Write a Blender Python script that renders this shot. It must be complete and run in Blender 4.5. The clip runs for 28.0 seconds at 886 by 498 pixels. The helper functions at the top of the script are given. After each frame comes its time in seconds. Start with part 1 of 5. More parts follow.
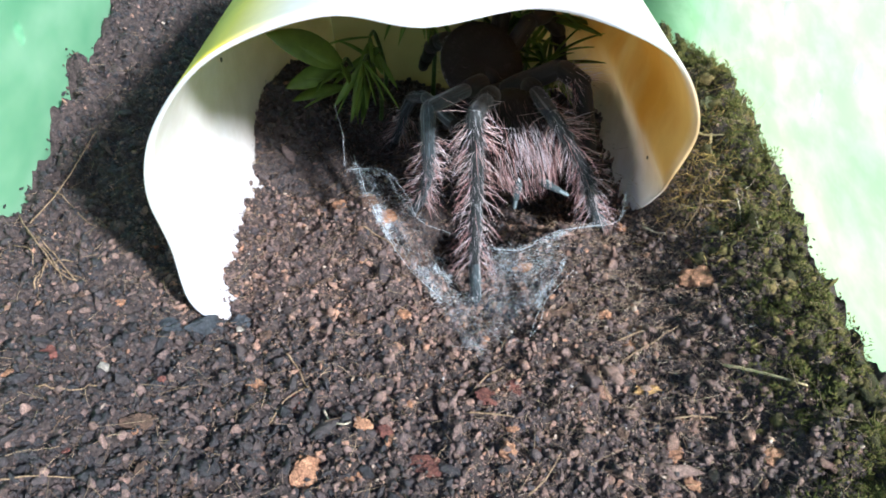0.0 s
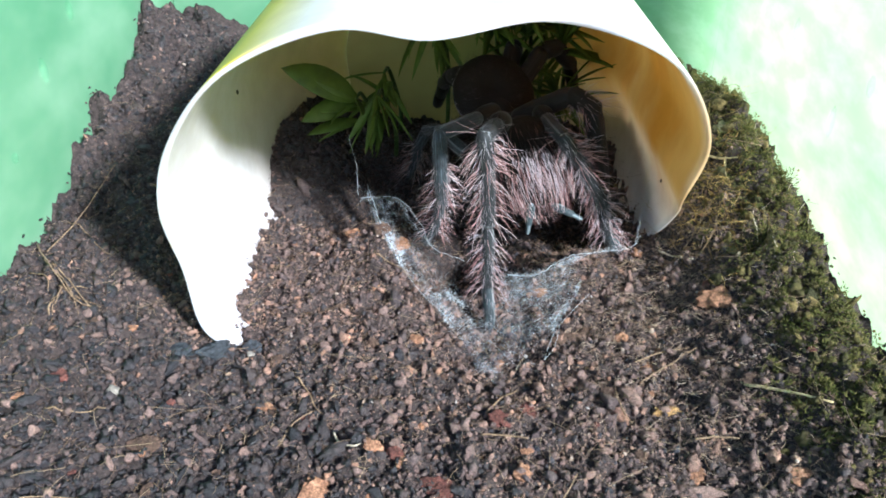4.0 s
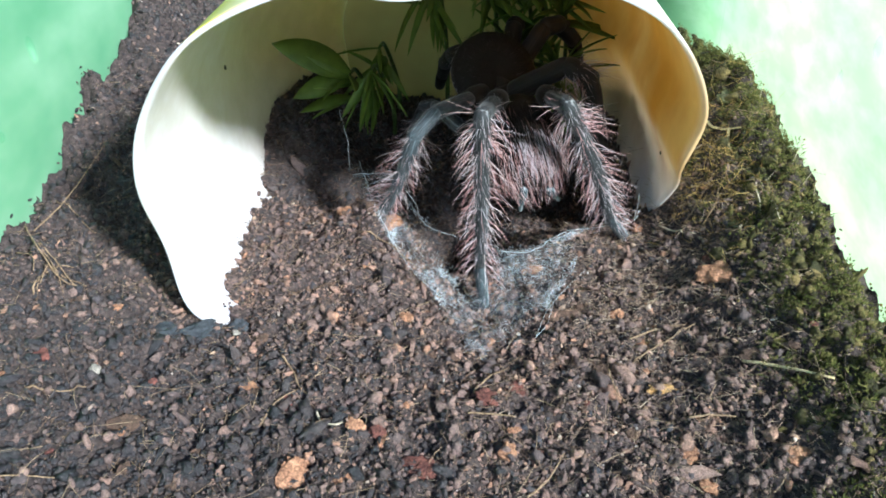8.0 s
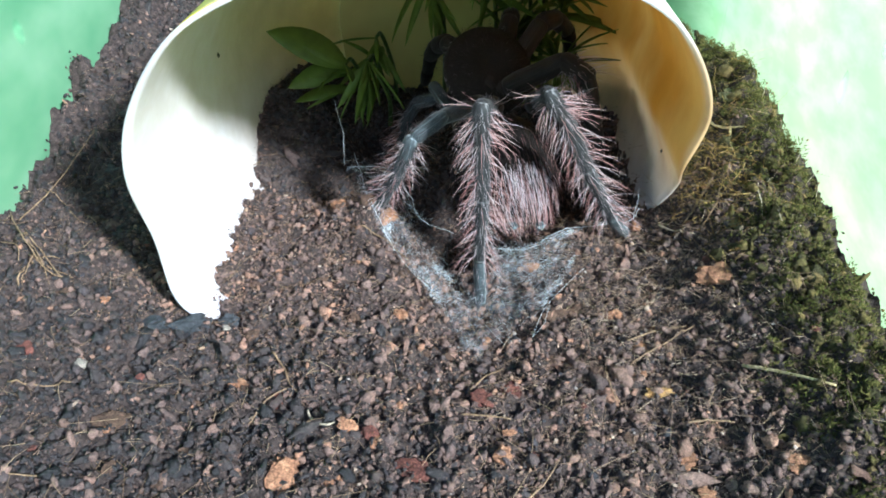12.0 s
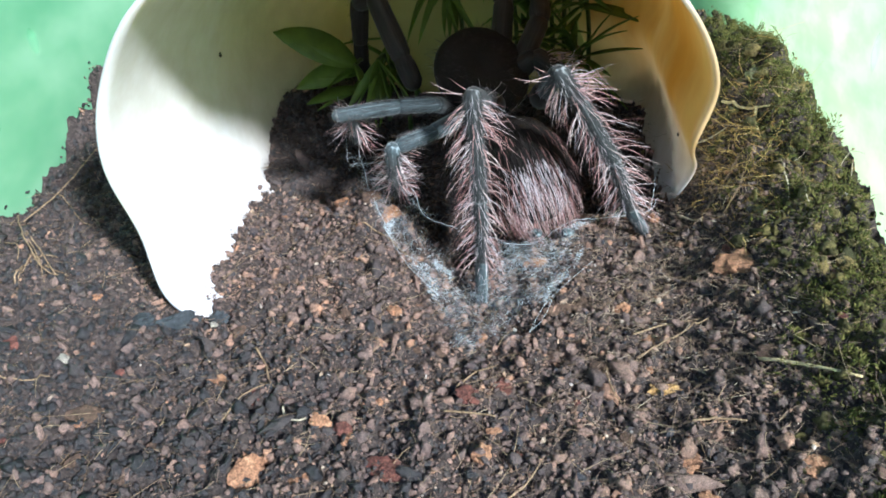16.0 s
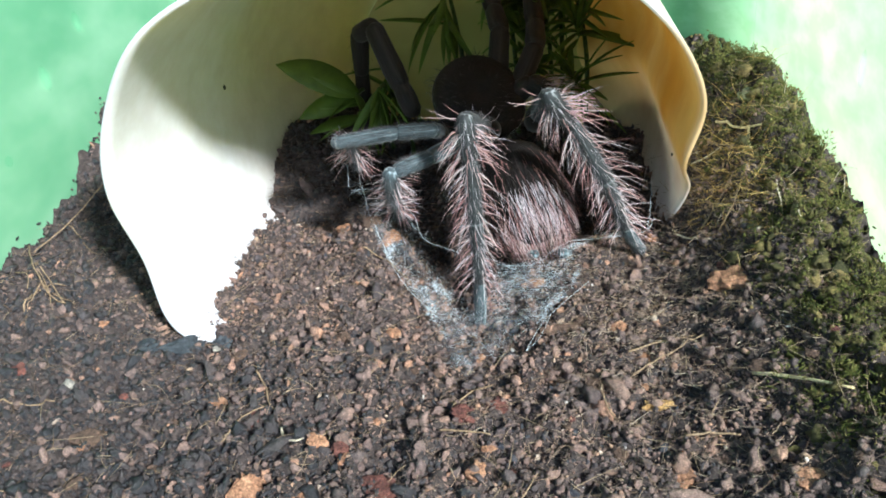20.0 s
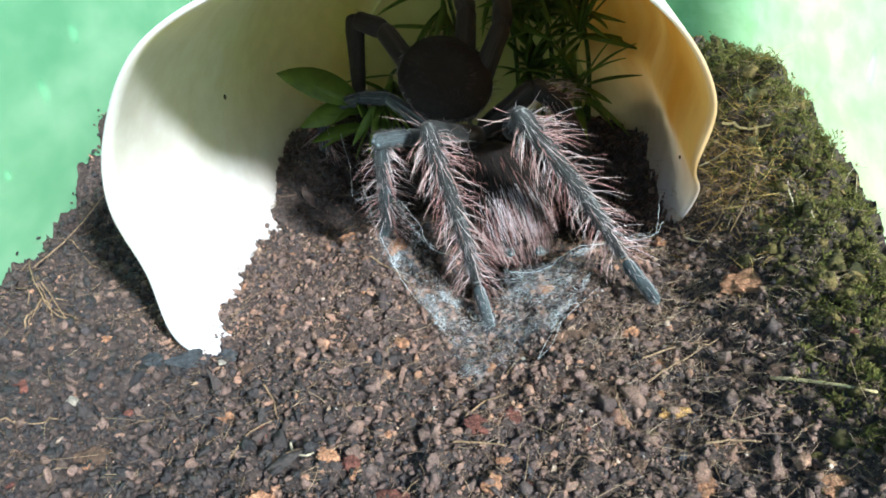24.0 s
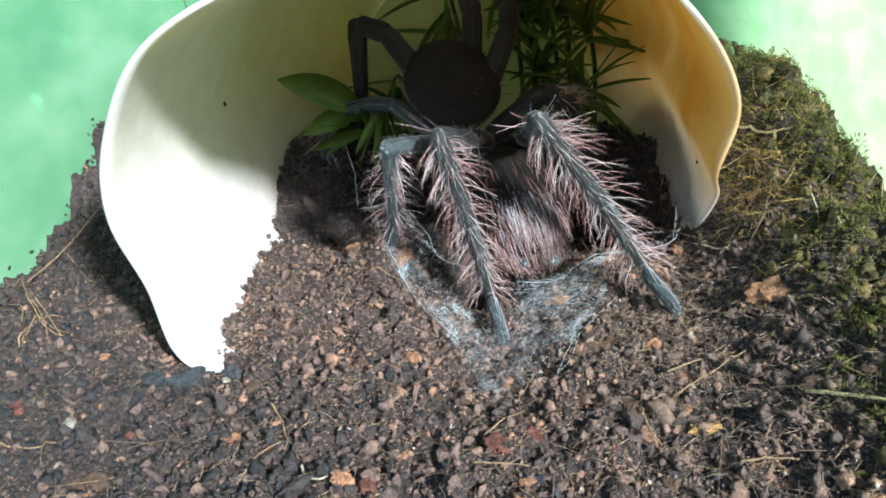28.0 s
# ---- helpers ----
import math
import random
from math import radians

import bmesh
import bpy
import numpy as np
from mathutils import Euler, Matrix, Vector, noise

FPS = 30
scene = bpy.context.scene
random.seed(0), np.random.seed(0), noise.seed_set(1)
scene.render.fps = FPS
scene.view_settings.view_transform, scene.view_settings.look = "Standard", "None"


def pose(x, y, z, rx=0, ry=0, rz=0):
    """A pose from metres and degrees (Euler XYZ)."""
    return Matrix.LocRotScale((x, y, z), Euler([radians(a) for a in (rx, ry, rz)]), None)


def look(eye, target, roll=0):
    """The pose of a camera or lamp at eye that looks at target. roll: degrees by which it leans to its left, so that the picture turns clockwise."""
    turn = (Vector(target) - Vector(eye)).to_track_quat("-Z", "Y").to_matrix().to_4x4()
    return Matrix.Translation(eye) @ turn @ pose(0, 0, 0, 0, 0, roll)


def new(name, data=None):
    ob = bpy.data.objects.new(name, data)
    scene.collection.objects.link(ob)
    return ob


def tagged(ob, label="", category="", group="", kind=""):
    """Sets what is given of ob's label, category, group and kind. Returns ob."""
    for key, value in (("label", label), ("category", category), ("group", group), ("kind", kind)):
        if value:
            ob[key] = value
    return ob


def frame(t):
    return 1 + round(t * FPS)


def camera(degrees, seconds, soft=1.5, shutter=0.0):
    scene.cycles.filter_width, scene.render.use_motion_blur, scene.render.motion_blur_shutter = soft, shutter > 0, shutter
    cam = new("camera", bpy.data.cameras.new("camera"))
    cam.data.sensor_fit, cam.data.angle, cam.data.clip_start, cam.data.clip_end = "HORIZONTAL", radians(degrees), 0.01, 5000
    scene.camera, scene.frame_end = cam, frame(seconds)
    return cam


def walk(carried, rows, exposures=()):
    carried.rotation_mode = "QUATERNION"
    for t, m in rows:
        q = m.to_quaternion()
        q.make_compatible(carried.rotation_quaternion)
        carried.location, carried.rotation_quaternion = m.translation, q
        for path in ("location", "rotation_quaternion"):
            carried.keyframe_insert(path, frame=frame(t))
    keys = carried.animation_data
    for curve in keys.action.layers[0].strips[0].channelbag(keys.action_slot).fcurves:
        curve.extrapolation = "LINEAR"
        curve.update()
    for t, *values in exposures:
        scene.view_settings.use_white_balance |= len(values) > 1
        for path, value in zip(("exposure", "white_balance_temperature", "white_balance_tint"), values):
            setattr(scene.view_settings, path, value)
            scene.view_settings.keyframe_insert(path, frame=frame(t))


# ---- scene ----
cam = camera(62.8, 28.0, 1.75)
METRES, EYE, TILT, LEAN, TURN = 0.17, 0.12, -38.0, 0.0, 0.0
ROWS = [
    (0.0, 0.0, 0.0, 0.0, -0.0, 0.0, 0.0),
    (0.5, 0.0001, 0.0149, -0.0321, 1.15, 1.11, -0.84),
    (1.0, -0.0147, 0.0448, -0.064, 1.13, 1.25, -0.55),
    (1.5, -0.0072, 0.0843, -0.0685, 1.71, 1.15, 0.43),
    (2.0, 0.0031, 0.0799, -0.0498, 1.06, 2.53, 0.92),
    (2.5, 0.0099, 0.0502, -0.0353, 0.92, 3.93, 0.33),
    (3.0, 0.014, 0.0023, -0.0373, 1.13, 4.29, 0.18),
    (3.5, 0.0177, 0.0062, -0.0415, 1.57, 4.46, 0.39),
    (5.5, -0.0083, 0.0069, -0.0589, 2.04, 4.24, 0.59),
    (6.0, -0.0099, 0.0162, -0.0374, 3.64, 4.48, -0.26),
    (6.5, -0.0017, 0.0205, -0.0383, 2.29, 3.0, -0.59),
    (7.0, 0.0498, 0.0323, -0.0399, 3.37, 4.52, 0.48),
    (7.5, 0.0597, 0.0275, -0.0529, 3.29, 4.84, 0.23),
    (8.0, 0.0584, 0.0419, -0.0641, 3.5, 3.52, 0.83),
    (8.5, 0.049, 0.0605, -0.0744, 4.08, 3.41, 1.22),
    (9.0, 0.0492, 0.0582, -0.074, 4.51, 3.37, 1.15),
    (9.5, 0.0508, 0.0645, -0.0807, 4.08, 3.29, 1.37),
    (10.0, 0.0466, 0.065, -0.0777, 3.76, 3.27, 1.48),
    (10.5, 0.0505, 0.0673, -0.0816, 3.74, 3.35, 1.42),
    (11.0, 0.0414, 0.0647, -0.0643, 3.13, 3.29, 0.73),
    (11.5, 0.0429, 0.0586, -0.056, 2.69, 2.75, 0.1),
    (13.5, 0.1251, 0.0823, -0.0607, 4.49, 3.71, 0.28),
    (14.0, 0.1577, 0.0897, -0.0708, 6.68, 6.01, 0.2),
    (14.5, 0.166, 0.0617, -0.0677, 8.31, 6.15, -0.82),
    (15.0, 0.1579, 0.0853, -0.0989, 8.62, 6.45, 0.3),
    (15.5, 0.1513, 0.1075, -0.0994, 9.11, 5.59, 0.54),
    (16.0, 0.1505, 0.1306, -0.1045, 8.62, 5.31, 0.29),
    (16.5, 0.1456, 0.1445, -0.103, 8.5, 4.48, 0.3),
    (17.0, 0.1471, 0.1842, -0.1259, 7.21, 4.18, 0.86),
    (17.5, 0.1576, 0.1622, -0.1132, 7.86, 3.89, 0.94),
    (18.0, 0.184, 0.1305, -0.1324, 9.08, 6.38, 1.87),
    (18.5, 0.1866, 0.1329, -0.1421, 9.39, 6.8, 1.38),
    (19.0, 0.1832, 0.1272, -0.1291, 9.63, 6.98, 1.18),
    (19.5, 0.1806, 0.1242, -0.1227, 9.83, 7.42, 1.09),
    (20.0, 0.1777, 0.1226, -0.118, 10.04, 7.77, 1.09),
    (20.5, 0.1773, 0.1173, -0.1141, 10.41, 8.19, 1.07),
    (21.0, 0.1748, 0.1193, -0.1143, 10.5, 8.33, 1.06),
    (21.5, 0.1699, 0.1196, -0.1118, 10.32, 8.29, 1.11),
    (23.5, 0.1631, 0.1352, -0.1161, 9.98, 8.23, 1.83),
    (24.0, 0.1626, 0.1339, -0.1139, 9.99, 8.28, 2.1),
    (24.5, 0.1635, 0.1316, -0.1046, 9.95, 8.32, 2.01),
    (25.0, 0.1489, 0.124, -0.0785, 8.99, 8.63, 1.33),
    (25.5, 0.1447, 0.1375, -0.0926, 8.87, 8.76, 2.2),
    (26.0, 0.134, 0.1524, -0.095, 9.61, 8.46, 2.15),
    (26.5, 0.1313, 0.1569, -0.0967, 9.5, 8.36, 2.21),
    (27.0, 0.1325, 0.1574, -0.101, 9.41, 8.46, 2.42),
    (27.5, 0.1322, 0.1585, -0.1026, 9.4, 8.59, 2.58),
    (28.0, 0.1306, 0.1625, -0.1036, 9.38, 8.81, 2.79),
]
walk(cam, [(t, pose(0, 0, EYE, TILT, LEAN, TURN) @ pose(METRES * x, METRES * y, METRES * z, 90 + pitch, roll, yaw)) for t, x, y, z, yaw, pitch, roll in ROWS],
     [(0.0, 1.33, 5800, 8.5), (3.5, 1.32, 5750, 7.5), (6.5, 1.34, 5720, 1.5), (8.5, 1.35, 5730, 3), (11.5, 1.28, 5680, 3), (16.5, 1.27, 5700, 2.5), (21.0, 1.30, 5900, 0.5), (28.0, 1.27, 5930, 1)])

# ---- light: a low sun behind and to the side, and the open sky ----
TO_SUN = Vector((0.634, -0.571, 0.522)).normalized()
world = bpy.data.worlds.new("world")
scene.world = world
world.use_nodes = True
sky = world.node_tree.nodes.new("ShaderNodeTexSky")
sky.sky_type, sky.sun_disc = "NISHITA", False
sky.sun_elevation = math.asin(TO_SUN.z)
sky.sun_rotation = math.atan2(TO_SUN.x, TO_SUN.y)
world.node_tree.links.new(sky.outputs[0], world.node_tree.nodes["Background"].inputs[0])
world.node_tree.nodes["Background"].inputs[1].default_value = 0.115
sun = new("sun", bpy.data.lights.new("sun", "SUN"))
sun.data.energy, sun.data.angle, sun.data.color = 5.0, radians(6), (1.0, 0.98, 0.95)
sun.matrix_world = look(TO_SUN * 2, (0, 0, 0))


# ---- materials ----
def material(name, rough=0.6, spec=0.3):
    m = bpy.data.materials.new(name)
    m.use_nodes = True
    b = m.node_tree.nodes["Principled BSDF"]
    b.inputs["Roughness"].default_value = rough
    b.inputs["Specular IOR Level"].default_value = spec
    return m, m.node_tree, b


def node(tree, kind, **settings):
    n = tree.nodes.new(kind)
    for key, value in settings.items():
        n.inputs[key.replace("_", " ")].default_value = value
    return n


def ramp_node(tree, source, *stops):
    """A colour ramp over source; stops of (position, colour)."""
    n = tree.nodes.new("ShaderNodeValToRGB")
    while len(n.color_ramp.elements) < len(stops):
        n.color_ramp.elements.new(0.5)
    for e, (at, colour) in zip(n.color_ramp.elements, stops):
        e.position, e.color = at, (*colour, 1)
    tree.links.new(source, n.inputs[0])
    return n.outputs[0]


def noise_node(tree, scale, detail=4.0, rough=0.55, stretch=(1, 1, 1)):
    co = tree.nodes.new("ShaderNodeTexCoord")
    mp = tree.nodes.new("ShaderNodeMapping")
    mp.inputs["Scale"].default_value = stretch
    tree.links.new(co.outputs["Object"], mp.inputs[0])
    n = node(tree, "ShaderNodeTexNoise", Scale=scale, Detail=detail, Roughness=rough)
    tree.links.new(mp.outputs[0], n.inputs["Vector"])
    return n.outputs["Fac"]


def mixed(tree, mode, fac, a, b):
    n = tree.nodes.new("ShaderNodeMix")
    n.data_type, n.blend_type = "RGBA", mode
    for slot, value in ((0, fac), (6, a), (7, b)):
        if hasattr(value, "links"):
            tree.links.new(value, n.inputs[slot])
        else:
            n.inputs[slot].default_value = value if slot == 0 else (*value, 1)
    return n.outputs[2]


def bumped(tree, b, height, strength, distance):
    n = node(tree, "ShaderNodeBump", Strength=strength, Distance=distance)
    tree.links.new(height, n.inputs["Height"])
    tree.links.new(n.outputs[0], b.inputs["Normal"])


def grainy(name, stops, scale, rough=0.85, spec=0.2, bump=0.0003, random_from=None, grain=True, patches=False):
    """A rough natural surface: colour from noise, or from each piece's own random number, with grain at two scales on it."""
    m, tree, b = material(name, rough, spec)
    broad, fine = noise_node(tree, scale), noise_node(tree, scale * 3.6, 5.0, 0.7)
    if random_from:
        geo = tree.nodes.new("ShaderNodeNewGeometry" if random_from == "island" else "ShaderNodeObjectInfo")
        base = ramp_node(tree, geo.outputs["Random Per Island" if random_from == "island" else "Random"], *stops)
        base = mixed(tree, "MULTIPLY", 1.0 if grain else 0.25, base, ramp_node(tree, broad, (0.3, (0.6, 0.6, 0.62)), (0.7, (1.3, 1.25, 1.2))))
    else:
        base = ramp_node(tree, broad, *stops)
    colour = base
    if grain:
        colour = mixed(tree, "MULTIPLY", 1.0, base, ramp_node(tree, fine, (0.32, (0.35, 0.34, 0.34)), (0.52, (1.0, 1.0, 1.0)), (0.7, (1.9, 1.85, 1.8))))
    if patches:
        colour = mixed(tree, "MULTIPLY", 1.0, colour, ramp_node(tree, noise_node(tree, 125, 3.0, 0.6), (0.34, (0.66, 0.66, 0.72)), (0.5, (1.0, 1.0, 1.0)), (0.66, (1.38, 1.26, 1.16))))
    tree.links.new(colour, b.inputs["Base Color"])
    if bump:
        bumped(tree, b, fine, 0.9, bump)
    return m


SOIL = grainy("soil", [(0.3, (0.022, 0.017, 0.017)), (0.55, (0.056, 0.043, 0.040)), (0.75, (0.100, 0.075, 0.068))], 900, bump=0.0006)
# The last, palest stops imitate glints of sun on single grains.
CRUMB_STOPS = [(0.0, (0.030, 0.032, 0.044)), (0.07, (0.046, 0.044, 0.052)), (0.16, (0.093, 0.069, 0.067)), (0.5, (0.162, 0.110, 0.099)), (0.74, (0.232, 0.153, 0.128)),
               (0.87, (0.23, 0.150, 0.115)), (0.94, (0.29, 0.170, 0.115)), (0.975, (0.38, 0.28, 0.20)), (0.993, (0.42, 0.35, 0.29)), (1.0, (0.62, 0.60, 0.58))]
CRUMB = grainy("soil_crumb", CRUMB_STOPS, 1400, 0.5, 0.5, 0.0005, "island", True, True)
# Charred soil; its darkness also serves as painted shade under the shelter.
DAMP_SHADED = grainy("charcoal_and_shade_crumb", [(0.0, (0.016, 0.016, 0.020)), (0.4, (0.029, 0.026, 0.030)), (0.75, (0.050, 0.041, 0.042)), (0.92, (0.088, 0.062, 0.056)), (1.0, (0.15, 0.098, 0.080))],
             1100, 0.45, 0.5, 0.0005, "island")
LUMP_STOPS = [(0.0, (0.062, 0.054, 0.060)), (0.12, (0.112, 0.082, 0.077)), (0.5, (0.178, 0.122, 0.108)), (0.85, (0.250, 0.168, 0.140)), (1.0, (0.36, 0.205, 0.135))]
LUMP = grainy("soil_lump", LUMP_STOPS, 1400, 0.6, 0.4, 0.0006, "island", True, True)
CLOD = grainy("soil_clod", LUMP_STOPS, 1400, 0.7, 0.4, 0.0005, "object")
MOSSY = grainy("mossy_crumb", [(0.0, (0.020, 0.021, 0.007)), (0.35, (0.050, 0.046, 0.014)), (0.65, (0.086, 0.074, 0.024)), (0.88, (0.138, 0.112, 0.036)), (1.0, (0.20, 0.145, 0.06))],
               1400, 0.75, 0.3, 0.0005, "island")
BARK = {
    "o": grainy("orange_bark", [(0.3, (0.17, 0.080, 0.047)), (0.6, (0.32, 0.165, 0.095)), (0.8, (0.44, 0.27, 0.17))], 700, 0.75, 0.3, 0.0005),
    "y": grainy("yellow_bark", [(0.3, (0.28, 0.15, 0.05)), (0.7, (0.42, 0.26, 0.11))], 700, 0.7, 0.3, 0.0005),
    "r": grainy("red_bark", [(0.3, (0.07, 0.028, 0.024)), (0.6, (0.14, 0.052, 0.040)), (0.8, (0.20, 0.085, 0.065))], 700, 0.75, 0.3, 0.0005),
    "b": grainy("brown_bark", [(0.3, (0.055, 0.034, 0.026)), (0.7, (0.12, 0.072, 0.050))], 700, 0.8, 0.3, 0.0005),
    "k": grainy("charred_bark", [(0.3, (0.014, 0.017, 0.022)), (0.7, (0.045, 0.052, 0.062))], 500, 0.6, 0.4, 0.0005),
    "p": grainy("pale_grit", [(0.3, (0.17, 0.15, 0.13)), (0.7, (0.27, 0.245, 0.21))], 700, 0.7, 0.3),
    "g": grainy("olive_husk", [(0.3, (0.085, 0.085, 0.04)), (0.7, (0.17, 0.165, 0.085))], 600, 0.65, 0.3),
}
FIBRE = {
    "fibre": grainy("brown_root", [(0.3, (0.13, 0.085, 0.05)), (0.7, (0.26, 0.18, 0.11))], 700, 0.7, 0.3, 0.0001),
    "pale": grainy("pale_root", [(0.3, (0.34, 0.28, 0.2)), (0.7, (0.5, 0.43, 0.33))], 700, 0.6, 0.3, 0.0001),
    "straw": grainy("straw", [(0.3, (0.46, 0.35, 0.18)), (0.7, (0.62, 0.50, 0.29))], 700, 0.6, 0.3, 0.0001),
}
LINT = grainy("fine_fibre", [(0.0, (0.06, 0.04, 0.03)), (0.6, (0.20, 0.13, 0.08)), (1.0, (0.4, 0.3, 0.19))], 900, 0.7, 0.3, 0, "island", False)
DOWN = grainy("matted_fibre", [(0.0, (0.05, 0.035, 0.030)), (0.6, (0.16, 0.112, 0.088)), (1.0, (0.36, 0.26, 0.19))], 900, 0.8, 0.2, 0, "island", False, True)
TAN = grainy("tan_fibre", [(0.0, (0.12, 0.080, 0.058)), (0.6, (0.26, 0.18, 0.125)), (1.0, (0.50, 0.40, 0.30))], 900, 0.6, 0.3, 0, "island", False)
STRAWY = grainy("dry_yellow_fibre", [(0.0, (0.13, 0.080, 0.022)), (0.6, (0.30, 0.185, 0.055)), (1.0, (0.50, 0.36, 0.14))], 900, 0.7, 0.2, 0, "island", False)
MOSS = grainy("moss", [(0.0, (0.030, 0.036, 0.008)), (0.5, (0.074, 0.078, 0.016)), (0.85, (0.120, 0.110, 0.030)), (1.0, (0.17, 0.140, 0.05))], 900, 0.75, 0.2, 0, "island", False)
TABLE = grainy("table", [(0.3, (0.30, 0.27, 0.23)), (0.7, (0.38, 0.34, 0.29))], 12, 0.5, 0.4, 0)


def plastic(name, stops, scale, translucent, rough=0.3, stretch=(1, 1, 1)):
    """Thin plastic that lets some light through."""
    m, tree, b = material(name, rough, 0.45)
    colour = ramp_node(tree, noise_node(tree, scale, 3.0, 0.5, stretch), *stops)
    tree.links.new(colour, b.inputs["Base Color"])
    t = tree.nodes.new("ShaderNodeBsdfTranslucent")
    tree.links.new(colour, t.inputs[0])
    mix = tree.nodes.new("ShaderNodeMixShader")
    mix.inputs[0].default_value = translucent
    tree.links.new(b.outputs[0], mix.inputs[1])
    tree.links.new(t.outputs[0], mix.inputs[2])
    tree.links.new(mix.outputs[0], tree.nodes["Material Output"].inputs[0])
    return m


TUB = plastic("green_plastic", [(0.32, (0.17, 0.40, 0.23)), (0.5, (0.23, 0.46, 0.28)), (0.68, (0.31, 0.53, 0.35))], 30, 0.5, 0.35, (1, 1, 1.8))


def glare_paled(name):
    """The same thin plastic with sun glare painted in as white, fading towards the back corner."""
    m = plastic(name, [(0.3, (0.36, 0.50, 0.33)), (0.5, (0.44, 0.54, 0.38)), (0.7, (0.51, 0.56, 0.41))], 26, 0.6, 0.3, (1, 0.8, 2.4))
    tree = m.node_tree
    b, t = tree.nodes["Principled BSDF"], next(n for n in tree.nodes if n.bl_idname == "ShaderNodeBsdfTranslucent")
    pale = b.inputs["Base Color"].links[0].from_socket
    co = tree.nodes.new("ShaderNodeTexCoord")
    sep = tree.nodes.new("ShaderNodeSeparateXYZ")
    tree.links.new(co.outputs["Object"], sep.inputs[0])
    glare = tree.nodes.new("ShaderNodeMapRange")
    glare.inputs["From Min"].default_value, glare.inputs["From Max"].default_value = 0.298, 0.225
    tree.links.new(sep.outputs[1], glare.inputs[0])
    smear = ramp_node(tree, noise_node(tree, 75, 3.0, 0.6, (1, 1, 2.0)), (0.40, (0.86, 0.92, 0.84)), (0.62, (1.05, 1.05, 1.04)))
    colour = mixed(tree, "MULTIPLY", 1.0, mixed(tree, "MIX", glare.outputs[0], (0.23, 0.46, 0.28), pale), smear)
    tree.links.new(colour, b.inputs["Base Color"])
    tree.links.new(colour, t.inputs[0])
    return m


# Tub plastic whitened in its colour where the sun shines through.
TUB_GLARE = glare_paled("glare_paled_green_plastic")


def shell_material(name, plain, stain, x0, x1, scale, translucent, low=0.40, bounce_tint=(0.72, 0.56, 0.32), y0=0.158):
    """Cream plastic with a coloured print that begins between x0 and x1 and fades out in streaks."""
    m, tree, b = material(name, 0.32, 0.45)
    co = tree.nodes.new("ShaderNodeTexCoord")
    sep = tree.nodes.new("ShaderNodeSeparateXYZ")
    tree.links.new(co.outputs["Object"], sep.inputs[0])
    side = tree.nodes.new("ShaderNodeMapRange")
    side.inputs["From Min"].default_value, side.inputs["From Max"].default_value = x0, x1
    tree.links.new(sep.outputs[0], side.inputs[0])
    streak = ramp_node(tree, noise_node(tree, scale, 3.0, 0.5, (1.2, 0.4, 0.9)), (low, (0, 0, 0)), (low + 0.26, (1, 1, 1)))
    back = tree.nodes.new("ShaderNodeMapRange")
    back.inputs["From Min"].default_value, back.inputs["From Max"].default_value = y0, y0 + 0.03
    tree.links.new(sep.outputs[1], back.inputs[0])
    mask = mixed(tree, "MULTIPLY", 1.0, mixed(tree, "MULTIPLY", 1.0, side.outputs[0], streak), back.outputs[0])
    foot = tree.nodes.new("ShaderNodeMapRange")
    foot.inputs["From Min"].default_value, foot.inputs["From Max"].default_value = 0.002, 0.026
    tree.links.new(sep.outputs[2], foot.inputs[0])
    mask = mixed(tree, "MULTIPLY", 1.0, mask, foot.outputs[0])
    # yellow bounced light painted into the colour, stronger towards the closed end
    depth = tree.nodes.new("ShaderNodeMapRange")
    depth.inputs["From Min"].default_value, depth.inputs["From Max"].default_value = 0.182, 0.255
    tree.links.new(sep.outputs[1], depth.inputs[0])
    plain = mixed(tree, "MIX", depth.outputs[0], plain, bounce_tint)
    dust = ramp_node(tree, noise_node(tree, 140, 5.0, 0.6), (0.35, (0.90, 0.89, 0.86)), (0.65, (1.0, 1.0, 1.0)))
    base = mixed(tree, "MIX", mask, plain, stain)
    if name.endswith("inside"):
        # darker orange runs within the print
        runs = ramp_node(tree, noise_node(tree, 42, 3.0, 0.55, (0.7, 0.9, 0.45)), (0.38, (0, 0, 0)), (0.62, (0.9, 0.9, 0.9)))
        base = mixed(tree, "MIX", mixed(tree, "MULTIPLY", 1.0, mask, runs), base, (0.52, 0.235, 0.030))
    colour = mixed(tree, "MULTIPLY", 1.0, base, dust)
    tree.links.new(colour, b.inputs["Base Color"])
    t = tree.nodes.new("ShaderNodeBsdfTranslucent")
    tree.links.new(colour, t.inputs[0])
    mix = tree.nodes.new("ShaderNodeMixShader")
    mix.inputs[0].default_value = translucent
    tree.links.new(b.outputs[0], mix.inputs[1])
    tree.links.new(t.outputs[0], mix.inputs[2])
    tree.links.new(mix.outputs[0], tree.nodes["Material Output"].inputs[0])
    return m


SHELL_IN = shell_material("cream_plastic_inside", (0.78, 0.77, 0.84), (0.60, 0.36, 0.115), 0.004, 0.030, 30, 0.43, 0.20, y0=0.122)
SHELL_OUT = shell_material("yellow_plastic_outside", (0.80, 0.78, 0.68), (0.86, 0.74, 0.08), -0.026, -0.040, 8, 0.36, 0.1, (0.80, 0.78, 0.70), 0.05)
SHELL_CAP = plastic("dull_yellow_plastic", [(0.3, (0.32, 0.24, 0.085)), (0.7, (0.44, 0.34, 0.13))], 40, 0.18, 0.6)
DROP, _, drop_bsdf = material("water", 0.02, 0.5)
drop_bsdf.inputs["Transmission Weight"].default_value = 1.0
